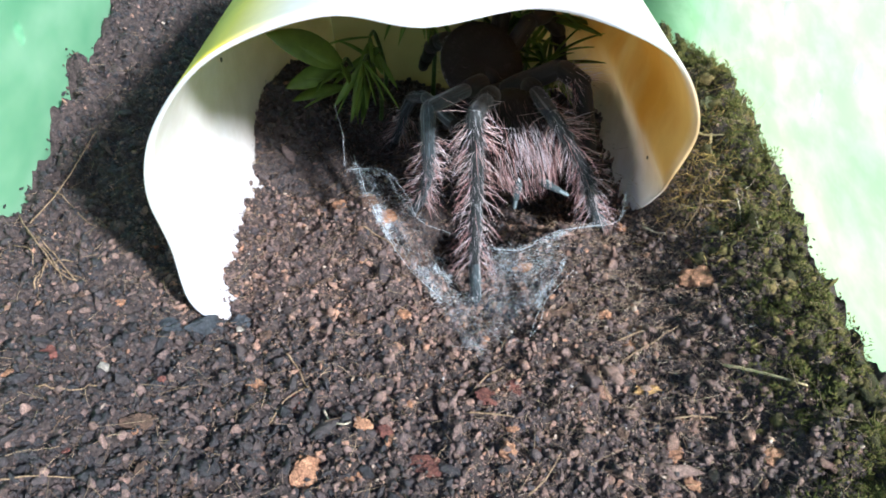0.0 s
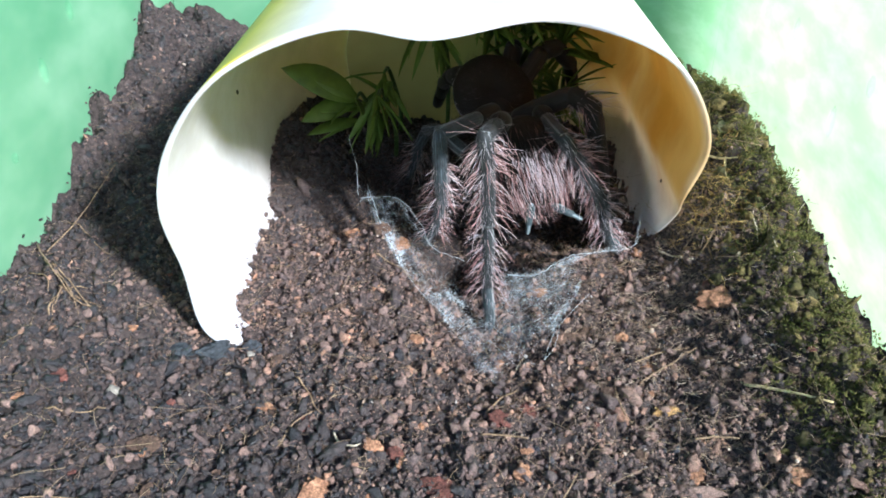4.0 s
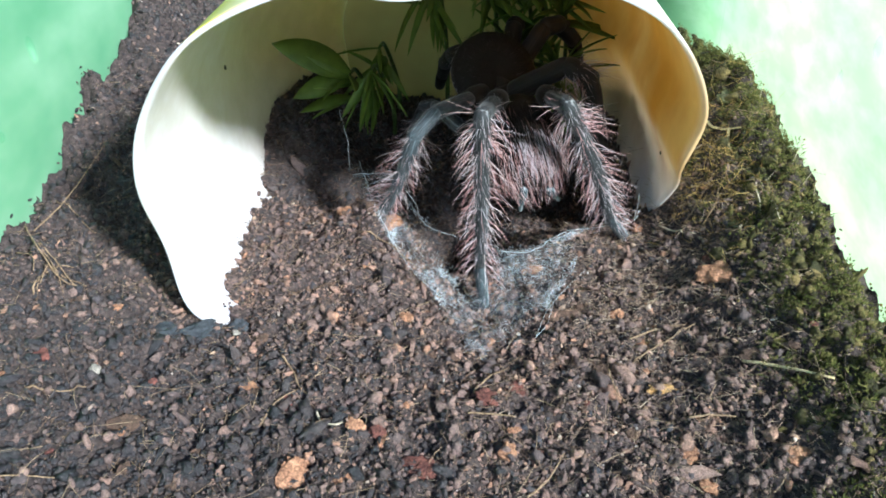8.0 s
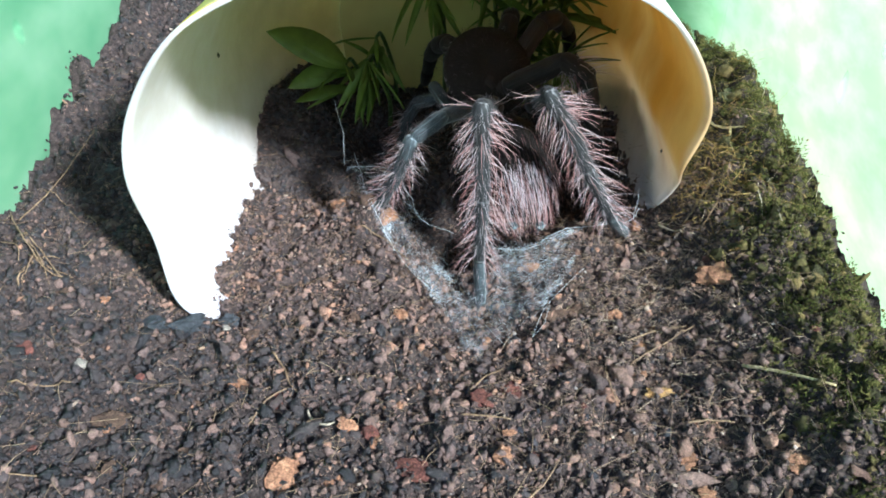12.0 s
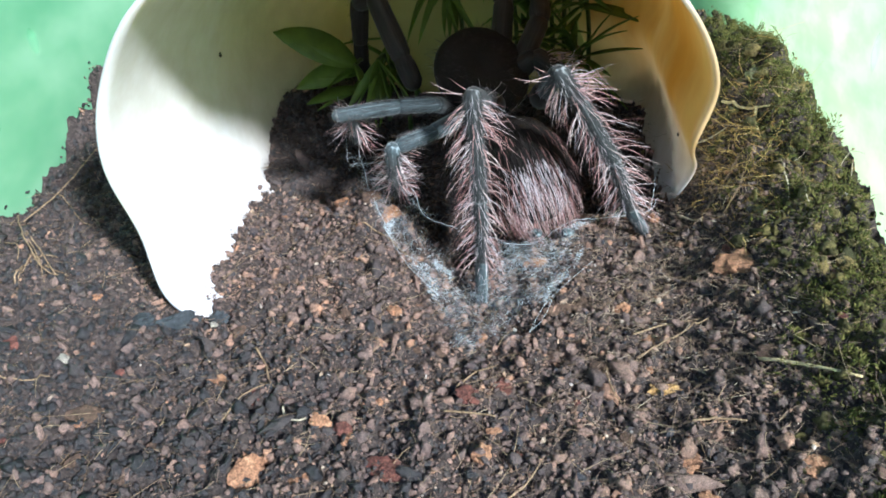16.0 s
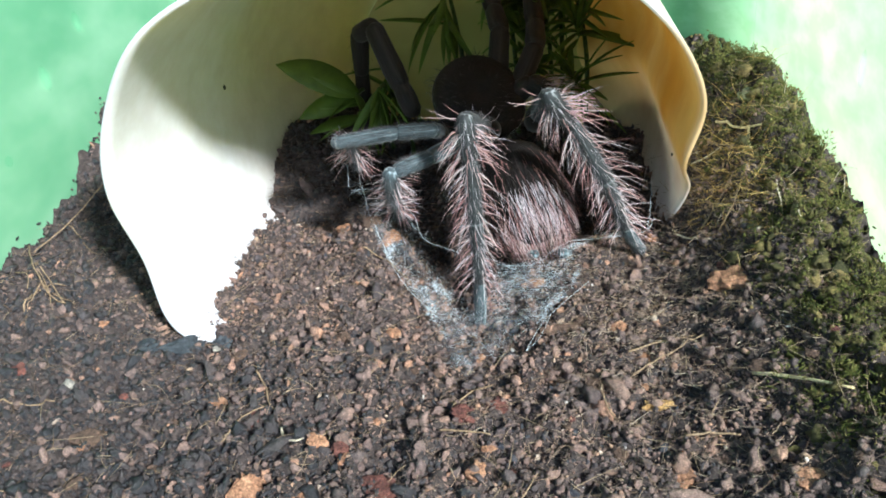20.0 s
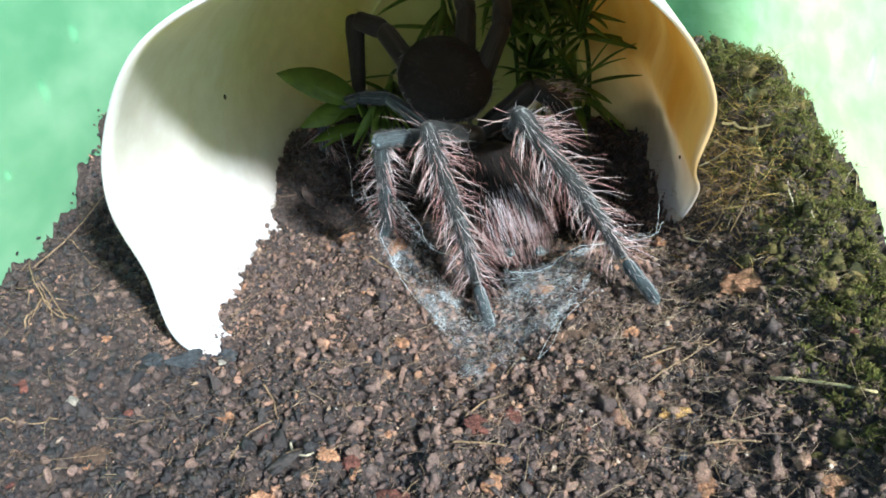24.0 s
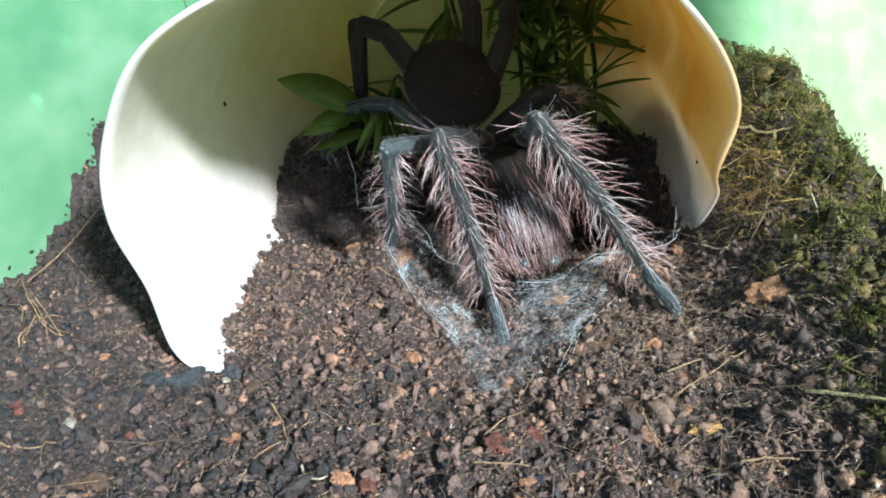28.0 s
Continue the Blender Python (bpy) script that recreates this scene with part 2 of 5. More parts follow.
drop_bsdf.inputs["IOR"].default_value = 1.12
drop_bsdf.inputs["Base Color"].default_value = (0.75, 0.95, 0.85, 1)
LEAF = plastic("leaf_green", [(0.3, (0.062, 0.108, 0.012)), (0.7, (0.130, 0.205, 0.028))], 160, 0.32, 0.55)
STEM = grainy("stem_green", [(0.3, (0.035, 0.07, 0.015)), (0.7, (0.07, 0.11, 0.03))], 300, 0.5, 0.3, 0.0001)
SILK, silk_tree, silk_bsdf = material("silk", 0.5, 0.4)
silk_bsdf.inputs["Base Color"].default_value = (0.50, 0.54, 0.57, 1)


def silk_sheet(name, colour, steps, cover):
    """A veil of matted threads with gaps; steps: where it begins, thickens and is full, and how far it covers there."""
    m, tree, b = material(name, 0.6, 0.3)
    b.inputs["Base Color"].default_value = (*colour, 1)
    streaks = noise_node(tree, 900, 6.0, 0.75, (1.0, 0.4, 1.0))
    clouds = noise_node(tree, 150, 4.0, 0.6)
    n = tree.nodes.new("ShaderNodeMath")
    n.operation = "MULTIPLY"
    tree.links.new(streaks, n.inputs[0])
    tree.links.new(clouds, n.inputs[1])
    alpha = ramp_node(tree, n.outputs[0], (steps[0], (0, 0, 0)), (steps[1], (cover[0],) * 3), (steps[2], (cover[1],) * 3))
    tree.links.new(alpha, b.inputs["Alpha"])
    return m


SHEET = silk_sheet("silk_sheet", (0.38, 0.41, 0.45), (0.20, 0.33, 0.47), (0.13, 0.42))
BAND = silk_sheet("silk_band", (0.46, 0.50, 0.54), (0.16, 0.28, 0.42), (0.20, 0.75))
CUTICLE = grainy("dark_cuticle", [(0.3, (0.006, 0.005, 0.005)), (0.7, (0.014, 0.011, 0.010))], 900, 0.6, 0.2)
FUZZ = grainy("dark_fuzz", [(0.0, (0.025, 0.025, 0.028)), (0.7, (0.06, 0.06, 0.066)), (1.0, (0.22, 0.20, 0.20))], 900, 0.6, 0.3, 0, "island", False)
BLACK_HAIR = grainy("black_bristle", [(0.0, (0.008, 0.006, 0.006)), (0.85, (0.022, 0.016, 0.015)), (1.0, (0.07, 0.055, 0.05))], 900, 0.65, 0.2, 0, "island", False)
PINK = grainy("pink_bristle", [(0.0, (0.30, 0.13, 0.13)), (0.4, (0.50, 0.29, 0.28)), (0.8, (0.66, 0.49, 0.48)), (1.0, (0.74, 0.67, 0.67))], 500, 0.5, 0.4, 0, "island", False)
RED_HAIR = grainy("russet_bristle", [(0.0, (0.12, 0.045, 0.042)), (0.6, (0.27, 0.125, 0.118)), (1.0, (0.44, 0.27, 0.26))], 500, 0.5, 0.4, 0, "island", False)
WHITE_HAIR = grainy("white_bristle", [(0.0, (0.46, 0.36, 0.38)), (1.0, (0.68, 0.64, 0.70))], 500, 0.5, 0.4, 0, "island", False)


def leg_material(name, body, stripe, sheen=0.35):
    """Velvety leg: slate grey with pale lines down its upper side."""
    m, tree, b = material(name, 0.7, 0.3)
    grain = noise_node(tree, 1500, 4, 0.7, (1, 1, 0.25))
    base = ramp_node(tree, grain, (0.3, tuple(c * 0.55 for c in body)), (0.7, tuple(c * 1.5 for c in body)))
    lines = noise_node(tree, 700, 1, 0.4, (1.6, 1.6, 0.03))
    mask = ramp_node(tree, lines, (0.53, (0, 0, 0)), (0.66, (0.8, 0.8, 0.8)))
    tree.links.new(mixed(tree, "MIX", mask, base, stripe), b.inputs["Base Color"])
    b.inputs["Sheen Weight"].default_value = sheen
    b.inputs["Sheen Roughness"].default_value = 0.4
    bumped(tree, b, grain, 0.5, 0.0002)
    return m


# Darker copy of the leg colour, for the legs that stand in shade.
SHADED_LEG = leg_material("shaded_leg", (0.010, 0.008, 0.007), (0.024, 0.020, 0.018), 0.06)
LEG = leg_material("slate_leg", (0.017, 0.0185, 0.020), (0.19, 0.20, 0.21), 0.14)
FOOT = leg_material("blue_grey_foot", (0.030, 0.042, 0.048), (0.24, 0.29, 0.31), 0.25)
BLUE_LEG = leg_material("blue_slate_leg", (0.036, 0.047, 0.054), (0.20, 0.245, 0.27), 0.3)
JOINT = grainy("pale_joint", [(0.3, (0.08, 0.088, 0.092)), (0.7, (0.15, 0.16, 0.165))], 900, 0.6, 0.3, 0.0001)


# ---- mesh helpers ----
def mesh_of(name, verts, faces, mats, smooth=True, pick=None):
    me = bpy.data.meshes.new(name)
    me.from_pydata([tuple(v) for v in verts], [], faces)
    for m in mats if isinstance(mats, (list, tuple)) else [mats]:
        me.materials.append(m)
    if smooth:
        me.polygons.foreach_set("use_smooth", [True] * len(me.polygons))
    if pick:
        me.polygons.foreach_set("material_index", pick)
    me.update()
    return me


def quick_mesh(name, verts, tris, mat, smooth=False):
    """A mesh from numpy arrays of corners and triangles."""
    me = bpy.data.meshes.new(name)
    me.vertices.add(len(verts))
    me.vertices.foreach_set("co", np.asarray(verts, dtype=np.float32).ravel())
    me.loops.add(tris.size)
    me.loops.foreach_set("vertex_index", np.asarray(tris, dtype=np.int32).ravel())
    me.polygons.add(len(tris))
    me.polygons.foreach_set("loop_start", np.arange(0, tris.size, 3, dtype=np.int32))
    me.polygons.foreach_set("loop_total", np.full(len(tris), 3, dtype=np.int32))
    if smooth:
        me.polygons.foreach_set("use_smooth", np.ones(len(tris), dtype=bool))
    me.materials.append(mat)
    me.update()
    me.validate()
    return me


def part(name, me, parent=None, label="", at=None):
    ob = new(name, me)
    if parent:
        ob.parent = parent
    if at:
        ob.matrix_basis = at
    return tagged(ob, label)


def lathe(profile, sides=14, squash=1.0):
    """Corners and faces of a form turned about z; profile of (radius, z), closed at both ends."""
    verts, faces = [], []
    for r, z in profile:
        for i in range(sides):
            a = math.tau * i / sides
            verts.append((r * math.cos(a), r * math.sin(a) * squash, z))
    for j in range(len(profile) - 1):
        for i in range(sides):
            k = (i + 1) % sides
            faces.append((j * sides + i, j * sides + k, (j + 1) * sides + k, (j + 1) * sides + i))
    faces.append(tuple(reversed(range(sides))))
    faces.append(tuple(range((len(profile) - 1) * sides, len(profile) * sides)))
    if profile[0][1] > profile[-1][1]:
        faces = [tuple(reversed(f)) for f in faces]
    return verts, faces


def spline(points, steps):
    """A smooth line through points."""
    pts = [Vector(p) for p in points]
    pts = [2 * pts[0] - pts[1], *pts, 2 * pts[-1] - pts[-2]]
    out = []
    for i in range(1, len(pts) - 2):
        a, b, c, d = pts[i - 1:i + 3]
        for k in range(steps):
            t = k / steps
            out.append(0.5 * (2 * b + (c - a) * t + (2 * a - 5 * b + 4 * c - d) * t * t + (3 * b - a - 3 * c + d) * t ** 3))
    return out + [pts[-2]]


def tube(points, radius, sides=6, taper=0.5):
    """Corners and faces of a thin round strand along a line."""
    verts, faces, n = [], [], len(points)
    for i, p in enumerate(points):
        way = (points[min(i + 1, n - 1)] - points[max(i - 1, 0)]).normalized()
        side = way.cross(Vector((0.31, 0.2, 0.93))).normalized()
        up = way.cross(side)
        r = radius * (1 - (1 - taper) * i / (n - 1))
        for k in range(sides):
            a = math.tau * k / sides
            verts.append(p + (side * math.cos(a) + up * math.sin(a)) * r)
    for i in range(n - 1):
        for k in range(sides):
            j = (k + 1) % sides
            faces.append((i * sides + k, i * sides + j, (i + 1) * sides + j, (i + 1) * sides + k))
    faces.append(tuple(reversed(range(sides))))
    faces.append(tuple(range((n - 1) * sides, n * sides)))
    return verts, faces


def bristles(roots, ways, lengths, radius, droop):
    """Many tapered, bent hairs as arrays of corners and triangles. droop: the way in which they bend."""
    n = len(roots)
    ways = ways / np.linalg.norm(ways, axis=1)[:, None]
    side = np.cross(ways, np.array([0.37, 0.21, 0.9]))
    side /= np.linalg.norm(side, axis=1)[:, None] + 1e-9
    up = np.cross(ways, side)
    mid = roots + ways * lengths[:, None] * 0.55
    tip = roots + ways * lengths[:, None] + droop * lengths[:, None]
    mid += droop * lengths[:, None] * 0.25
    verts = np.zeros((n, 7, 3))
    for k in range(3):
        a = math.tau * k / 3
        off = side * math.cos(a) + up * math.sin(a)
        verts[:, k], verts[:, 3 + k] = roots + off * radius, mid + off * radius * 0.75
    verts[:, 6] = tip
    one = np.array([(0, 1, 4), (0, 4, 3), (1, 2, 5), (1, 5, 4), (2, 0, 3), (2, 3, 5), (3, 4, 6), (4, 5, 6), (5, 3, 6)])
    tris = (one[None] + 7 * np.arange(n)[:, None, None]).reshape(-1, 3)
    return verts.reshape(-1, 3), tris


def curved_hair(roots, ways, lengths, radius, bend):
    """Stiff hairs that taper and arch over towards bend, in four steps, as arrays of corners and triangles."""
    n, rings = len(roots), 4
    ways = ways / np.linalg.norm(ways, axis=1)[:, None]
    side = np.cross(ways, np.array([0.37, 0.21, 0.9]))
    side /= np.linalg.norm(side, axis=1)[:, None] + 1e-9
    up = np.cross(ways, side)
    verts = np.zeros((n, rings * 3 + 1, 3))
    for j in range(rings):
        t = j / rings
        at = roots + (ways * t + bend * t * t) * lengths[:, None]
        for k in range(3):
            a = math.tau * k / 3
            verts[:, j * 3 + k] = at + (side * math.cos(a) + up * math.sin(a)) * (radius * (1 - 0.65 * t ** 1.5))
    verts[:, -1] = roots + (ways + bend) * lengths[:, None]
    one = []
    for j in range(rings - 1):
        for k in range(3):
            a, b = j * 3 + k, j * 3 + (k + 1) % 3
            one += [(a, b, b + 3), (a, b + 3, a + 3)]
    top = (rings - 1) * 3
    one += [(top + k, top + (k + 1) % 3, rings * 3) for k in range(3)]
    tris = (np.array(one)[None] + (rings * 3 + 1) * np.arange(n)[:, None, None]).reshape(-1, 3)
    return verts.reshape(-1, 3), tris


# ---- the tub, its soil and the table under it ----
LEFT, RIGHT, NEAR, FAR, FLOOR = -0.1155, 0.0918, 0.034, 0.296, -0.04
def ramp(a, b, v):
    v = min(1.0, max(0.0, (v - a) / (b - a)))
    return v * v * (3 - 2 * v)


def level(x, y):
    """Height of the soil without its crumbs."""
    right = 0.010 + 0.006 * ramp(0.08, 0.135, y) + 0.017 * ramp(0.135, 0.2, y) - 0.013 * ramp(0.2, 0.265, y)
    left = 0.007 + 0.004 * ramp(0.09, 0.15, y) + 0.014 * ramp(0.16, 0.215, y) + 0.012 * ramp(0.215, 0.27, y)
    z = -0.004 + right * ramp(0.045, 0.085, x) + left * ramp(-0.045, -0.105, x)
    z -= (0.003 + 0.007 * ramp(0.14, 0.19, y) + 0.006 * ramp(0.24, 0.28, y)) * ramp(0.080, 0.0915, x)
    z += 0.007 * math.exp(-((x + 0.115) / 0.006) ** 2 - ((y - 0.213) / 0.006) ** 2) + 0.010 * math.exp(-((x + 0.113) / 0.008) ** 2 - ((y - 0.264) / 0.009) ** 2)
    z += 0.003 * math.exp(-((x - 0.026) / 0.020) ** 2 - ((y - 0.256) / 0.022) ** 2)
    z += 0.005 * math.exp(-((x + 0.0175) / 0.006) ** 2 - ((y - 0.168) / 0.006) ** 2)
    z += 0.017 * math.exp(-((x + 0.050) / 0.016) ** 2) * ramp(0.188, 0.226, y)
    z -= 0.0022 * math.exp(-((x + 0.053) / 0.008) ** 2 - ((y - 0.136) / 0.012) ** 2)
    path = math.exp(-((x - 0.008) / 0.015) ** 2)
    z -= 0.0058 * path * ramp(0.095, 0.138, y)
    z -= 0.020 * math.exp(-((x - 0.001) / 0.013) ** 2) * ramp(0.154, 0.170, y) * (1 - ramp(0.19, 0.215, y))
    z -= 0.017 * math.exp(-((x - 0.037) / 0.015) ** 2) * ramp(0.166, 0.184, y) * (1 - ramp(0.215, 0.24, y))
    z -= 0.014 * math.exp(-((x + 0.024) / 0.014) ** 2) * ramp(0.176, 0.192, y) * (1 - ramp(0.225, 0.25, y))
    z += 0.004 * math.exp(-((x - 0.032) / 0.009) ** 2 - ((y - 0.160) / 0.008) ** 2)
    z += 0.007 * math.exp(-((x + 0.024) / 0.009) ** 2 - ((y - 0.172) / 0.014) ** 2)
    return z


def box_mesh(name, x0, x1, y0, y1, z0, z1, mat, bevel=0.0006):
    bm = bmesh.new()
    bmesh.ops.create_cube(bm, size=1.0)
    for v in bm.verts:
        v.co = ((x0 + x1) / 2 + v.co.x * (x1 - x0), (y0 + y1) / 2 + v.co.y * (y1 - y0), (z0 + z1) / 2 + v.co.z * (z1 - z0))
    bmesh.ops.bevel(bm, geom=bm.edges[:], offset=bevel, segments=2, affect="EDGES")
    me = bpy.data.meshes.new(name)
    bm.to_mesh(me)
    bm.free()
    me.materials.append(mat)
    return me


def build_tub():
    t, bend = 0.002, 0.045
    # the rounded corner between the back and the side
    verts, faces, n = [], [], 48
    for i in range(n + 1):
        a = math.pi / 2 * i / n
        for r in (bend, bend + t):
            for z in (FLOOR, 0.10):
                verts.append((RIGHT - bend + r * math.cos(a), FAR - bend + r * math.sin(a), z))
    for i in range(n):
        k = i * 4
        faces += [(k, k + 1, k + 5, k + 4), (k + 2, k + 6, k + 7, k + 3), (k + 1, k + 3, k + 7, k + 5)]
    corner = tagged(new("wall_corner", mesh_of("wall_corner", verts, faces, TUB_GLARE, False)), "rounded pale green corner of the plastic tub", "wall", kind="structure")
    corner.visible_shadow = False
    for name, me, label in (
            ("wall_left", box_mesh("wall_left", LEFT - t, LEFT, NEAR - t, FAR + t, FLOOR, 0.10, TUB), "translucent green plastic side wall of the tub, sunlit"),
            ("wall_right", box_mesh("wall_right", RIGHT, RIGHT + t, NEAR - t, FAR - bend, FLOOR, 0.10, TUB_GLARE), "pale green plastic side wall, sun glare whitened into its colour"),
            ("wall_back", box_mesh("wall_back", LEFT, RIGHT - bend, FAR, FAR + t, FLOOR, 0.10, TUB), "translucent green plastic back wall of the tub"),
            ("wall_front", box_mesh("wall_front", LEFT, RIGHT, NEAR - t, NEAR, FLOOR, 0.022, TUB), "low green plastic front wall of the tub")):
        ob = tagged(new(name, me), label, "wall", kind="structure")
        ob.visible_shadow = name in ("wall_left", "wall_back")
    tagged(new("floor", box_mesh("floor", -1.5, 1.5, -1.5, 1.8, FLOOR - 0.03, FLOOR, TABLE)), "plain beige table top under the tub", "table top", kind="structure")


def lump(x, y):
    v = Vector((x, y, 0.0))
    bank = max(ramp(0.058, 0.086, x), ramp(-0.085, -0.108, x))
    return bank * (0.0056 * noise.noise(v * 95) + 0.0042 * noise.noise(v * 240)) + 0.0018 * noise.fractal(v * 130, 0.8, 2.1, 4) + 0.0016 * noise.noise(v * 260) + 0.0012 * noise.noise(v * 600)


def build_soil():
    nx, ny = 360, 430
    verts, faces = [], []
    for j in range(ny + 1):
        y = NEAR + (FAR - NEAR) * j / ny
        for i in range(nx + 1):
            x = LEFT + (RIGHT - LEFT) * i / nx
            verts.append((x, y, level(x, y) + lump(x, y)))
    for j in range(ny):
        for i in range(nx):
            a = j * (nx + 1) + i
            faces.append((a, a + 1, a + nx + 2, a + nx + 1))
    return tagged(new("ground", mesh_of("ground", verts, faces, SOIL)), "dark brown crumbly coconut-fibre soil with a hollow burrow mouth", "soil", kind="structure")


def crumb_shapes(rng, count, subdivisions, jag=0.7):
    shapes = []
    for k in range(count):
        bm = bmesh.new()
        bmesh.ops.create_icosphere(bm, subdivisions=subdivisions, radius=1.0)
        seed = Vector(rng.uniform(-50, 50, 3))
        co = np.array([v.co * (1 + jag * noise.noise(v.co * 1.5 + seed) + jag * 0.6 * noise.noise(v.co * 3.5 + seed)) for v in bm.verts])
        shapes.append((co, np.array([[v.index for v in f.verts] for f in bm.faces])))
        bm.free()
    return shapes


def turns(rng, n):
    q = rng.normal(size=(n, 4))
    q /= np.linalg.norm(q, axis=1)[:, None]
    w, x, y, z = q.T
    return np.stack([np.stack([1 - 2 * (y * y + z * z), 2 * (x * y - z * w), 2 * (x * z + y * w)], -1),
                     np.stack([2 * (x * y + z * w), 1 - 2 * (x * x + z * z), 2 * (y * z - x * w)], -1),
                     np.stack([2 * (x * z - y * w), 2 * (y * z + x * w), 1 - 2 * (x * x + y * y)], -1)], 1)


def scatter(name, places, sizes, shapes, mat, rng, label, category, flat=0.35, smooth=False):
    """Crumbs at places, as one heap."""
    all_v, all_t, base = [], [], 0
    which = rng.integers(0, len(shapes), len(places))
    for k, (co, tris) in enumerate(shapes):
        mine = np.nonzero(which == k)[0]
        if not len(mine):
            continue
        stretch = rng.uniform(flat, 1.2, (len(mine), 1, 3))
        stretch[:, :, 0] *= rng.choice([1.0, 1.0, 1.4, 2.1], (len(mine), 1))
        stretch = stretch * sizes[mine][:, None, None]
        v = np.einsum("nij,nkj->nki", turns(rng, len(mine)), co[None] * stretch) + places[mine][:, None, :]
        all_v.append(v.reshape(-1, 3))
        all_t.append((tris[None] + base + len(co) * np.arange(len(mine))[:, None, None]).reshape(-1, 3))
        base += len(co) * len(mine)
    me = quick_mesh(name, np.concatenate(all_v), np.concatenate(all_t), mat, smooth)
    return tagged(new(name, me), label, category, kind="stuff")


def in_bounds(rng, n, x0, x1, y0, y1):
    return rng.uniform(x0, x1, n), rng.uniform(y0, y1, n)


def rest(x, y, lift):
    return np.array([(a, b, level(a, b) + lump(a, b) + c) for a, b, c in zip(x, y, lift)])


def damp_and_shade(x, y):
    """Share of dark crumbs: charred corner, darker bank, and painted shade under the shelter."""
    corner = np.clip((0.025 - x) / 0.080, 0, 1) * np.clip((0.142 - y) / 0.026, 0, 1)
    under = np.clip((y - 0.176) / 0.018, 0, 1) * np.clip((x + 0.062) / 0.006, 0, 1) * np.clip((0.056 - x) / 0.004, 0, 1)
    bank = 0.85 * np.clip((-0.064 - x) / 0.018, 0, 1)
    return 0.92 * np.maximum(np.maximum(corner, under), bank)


def build_crumbs():
    rng = np.random.default_rng(4)
    small, large = crumb_shapes(rng, 14, 1), crumb_shapes(rng, 10, 2)
    x, y = in_bounds(rng, 98000, LEFT + 0.002, RIGHT - 0.003, 0.052, 0.285)
    green = x + rng.normal(0, 0.008, len(x)) > 0.076 + 0.05 * np.clip(0.115 - y, 0, 1) - 0.25 * np.clip(y - 0.16, 0, 0.04)
    keep = (y < 0.215) | (rng.random(len(y)) < 0.6)
    s = np.clip(rng.lognormal(math.log(0.00027), 0.52, len(x)), 0.00014, 0.0010)
    p = rest(x, y, rng.uniform(-0.5, 0.7, len(x)) * s)
    # crumbs that cling to the side walls above the soil
    n = 220
    wy = rng.uniform(0.10, 0.27, n)
    wx = np.where(rng.random(n) < 0.6, LEFT + 0.0006, RIGHT - 0.0006)
    wz = np.array([level(a, c) for a, c in zip(wx, wy)]) + rng.exponential(0.0010, n)
    x, y, s = np.concatenate([x, wx]), np.concatenate([y, wy]), np.concatenate([s, np.full(n, 0.0004)])
    p = np.concatenate([p, np.stack([wx, wy, wz], -1)])
    green, keep = np.concatenate([green, wx > 0]), np.concatenate([keep, np.full(n, True)])
    # charred crumbs lie thickest in one corner; those under the shelter imitate shade
    damp_shaded = ~green & (rng.random(len(x)) < damp_and_shade(x, y))
    keep &= ~damp_shaded
    s[damp_shaded] *= 1.25
    scatter("damp_crumbs", p[damp_shaded], s[damp_shaded], small, DAMP_SHADED, rng, "moist blue-black charred crumbs, with painted shade under the shelter", "soil")
    for name, mask, mat, label in (("soil_crumbs", keep & ~green, CRUMB, "loose dark brown and reddish soil crumbs"),
                                   ("mossy_crumbs", keep & green, MOSSY, "dark olive-green mossy soil crumbs on the bank")):
        scatter(name, p[mask], s[mask], small, mat, rng, label, "soil")
    # the soil clings together in lumps, with gaps between them
    n = 7000
    x, y = rng.uniform(LEFT + 0.003, RIGHT - 0.004, n), 0.056 + 0.20 * rng.random(n) ** 1.25
    green = x + rng.normal(0, 0.006, n) > 0.074 - 0.25 * np.clip(y - 0.16, 0, 0.04)
    # dark lumps by the same share, shade under the shelter included
    damp_shaded = ~green & (rng.random(n) < damp_and_shade(x, y))
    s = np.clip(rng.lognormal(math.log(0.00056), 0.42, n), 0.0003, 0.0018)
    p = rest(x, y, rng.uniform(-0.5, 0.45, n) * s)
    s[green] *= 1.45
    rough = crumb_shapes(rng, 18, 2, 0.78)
    scatter("soil_lumps", p[~green & ~damp_shaded], s[~green & ~damp_shaded], rough, LUMP, rng, "coarser brown lumps of soil and bark", "soil", 0.4, True)
    scatter("damp_clumps", p[damp_shaded], s[damp_shaded], rough, DAMP_SHADED, rng, "moist dark clumps of charred soil, with painted shade under the shelter", "soil", 0.4, True)
    scatter("mossy_lumps", p[green], s[green], rough, MOSSY, rng, "coarse dark green-brown lumps on the bank", "soil", 0.4, True)
    # clumps that break the outline of the bank
    x, y = in_bounds(rng, 480, 0.068, RIGHT - 0.001, 0.095, 0.27)
    s = np.clip(rng.lognormal(math.log(0.0006), 0.35, len(x)), 0.0003, 0.0014)
    scatter("bank_clumps", rest(x, y, rng.uniform(0.0, 1.4, len(x)) * s), s, large, MOSSY, rng, "uneven mossy clumps along the soil bank", "soil", 0.5)
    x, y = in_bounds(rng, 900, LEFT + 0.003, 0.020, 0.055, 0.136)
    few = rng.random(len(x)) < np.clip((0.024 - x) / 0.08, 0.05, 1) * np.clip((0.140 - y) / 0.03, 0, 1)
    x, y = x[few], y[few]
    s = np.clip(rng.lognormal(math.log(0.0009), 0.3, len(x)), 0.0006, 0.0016)
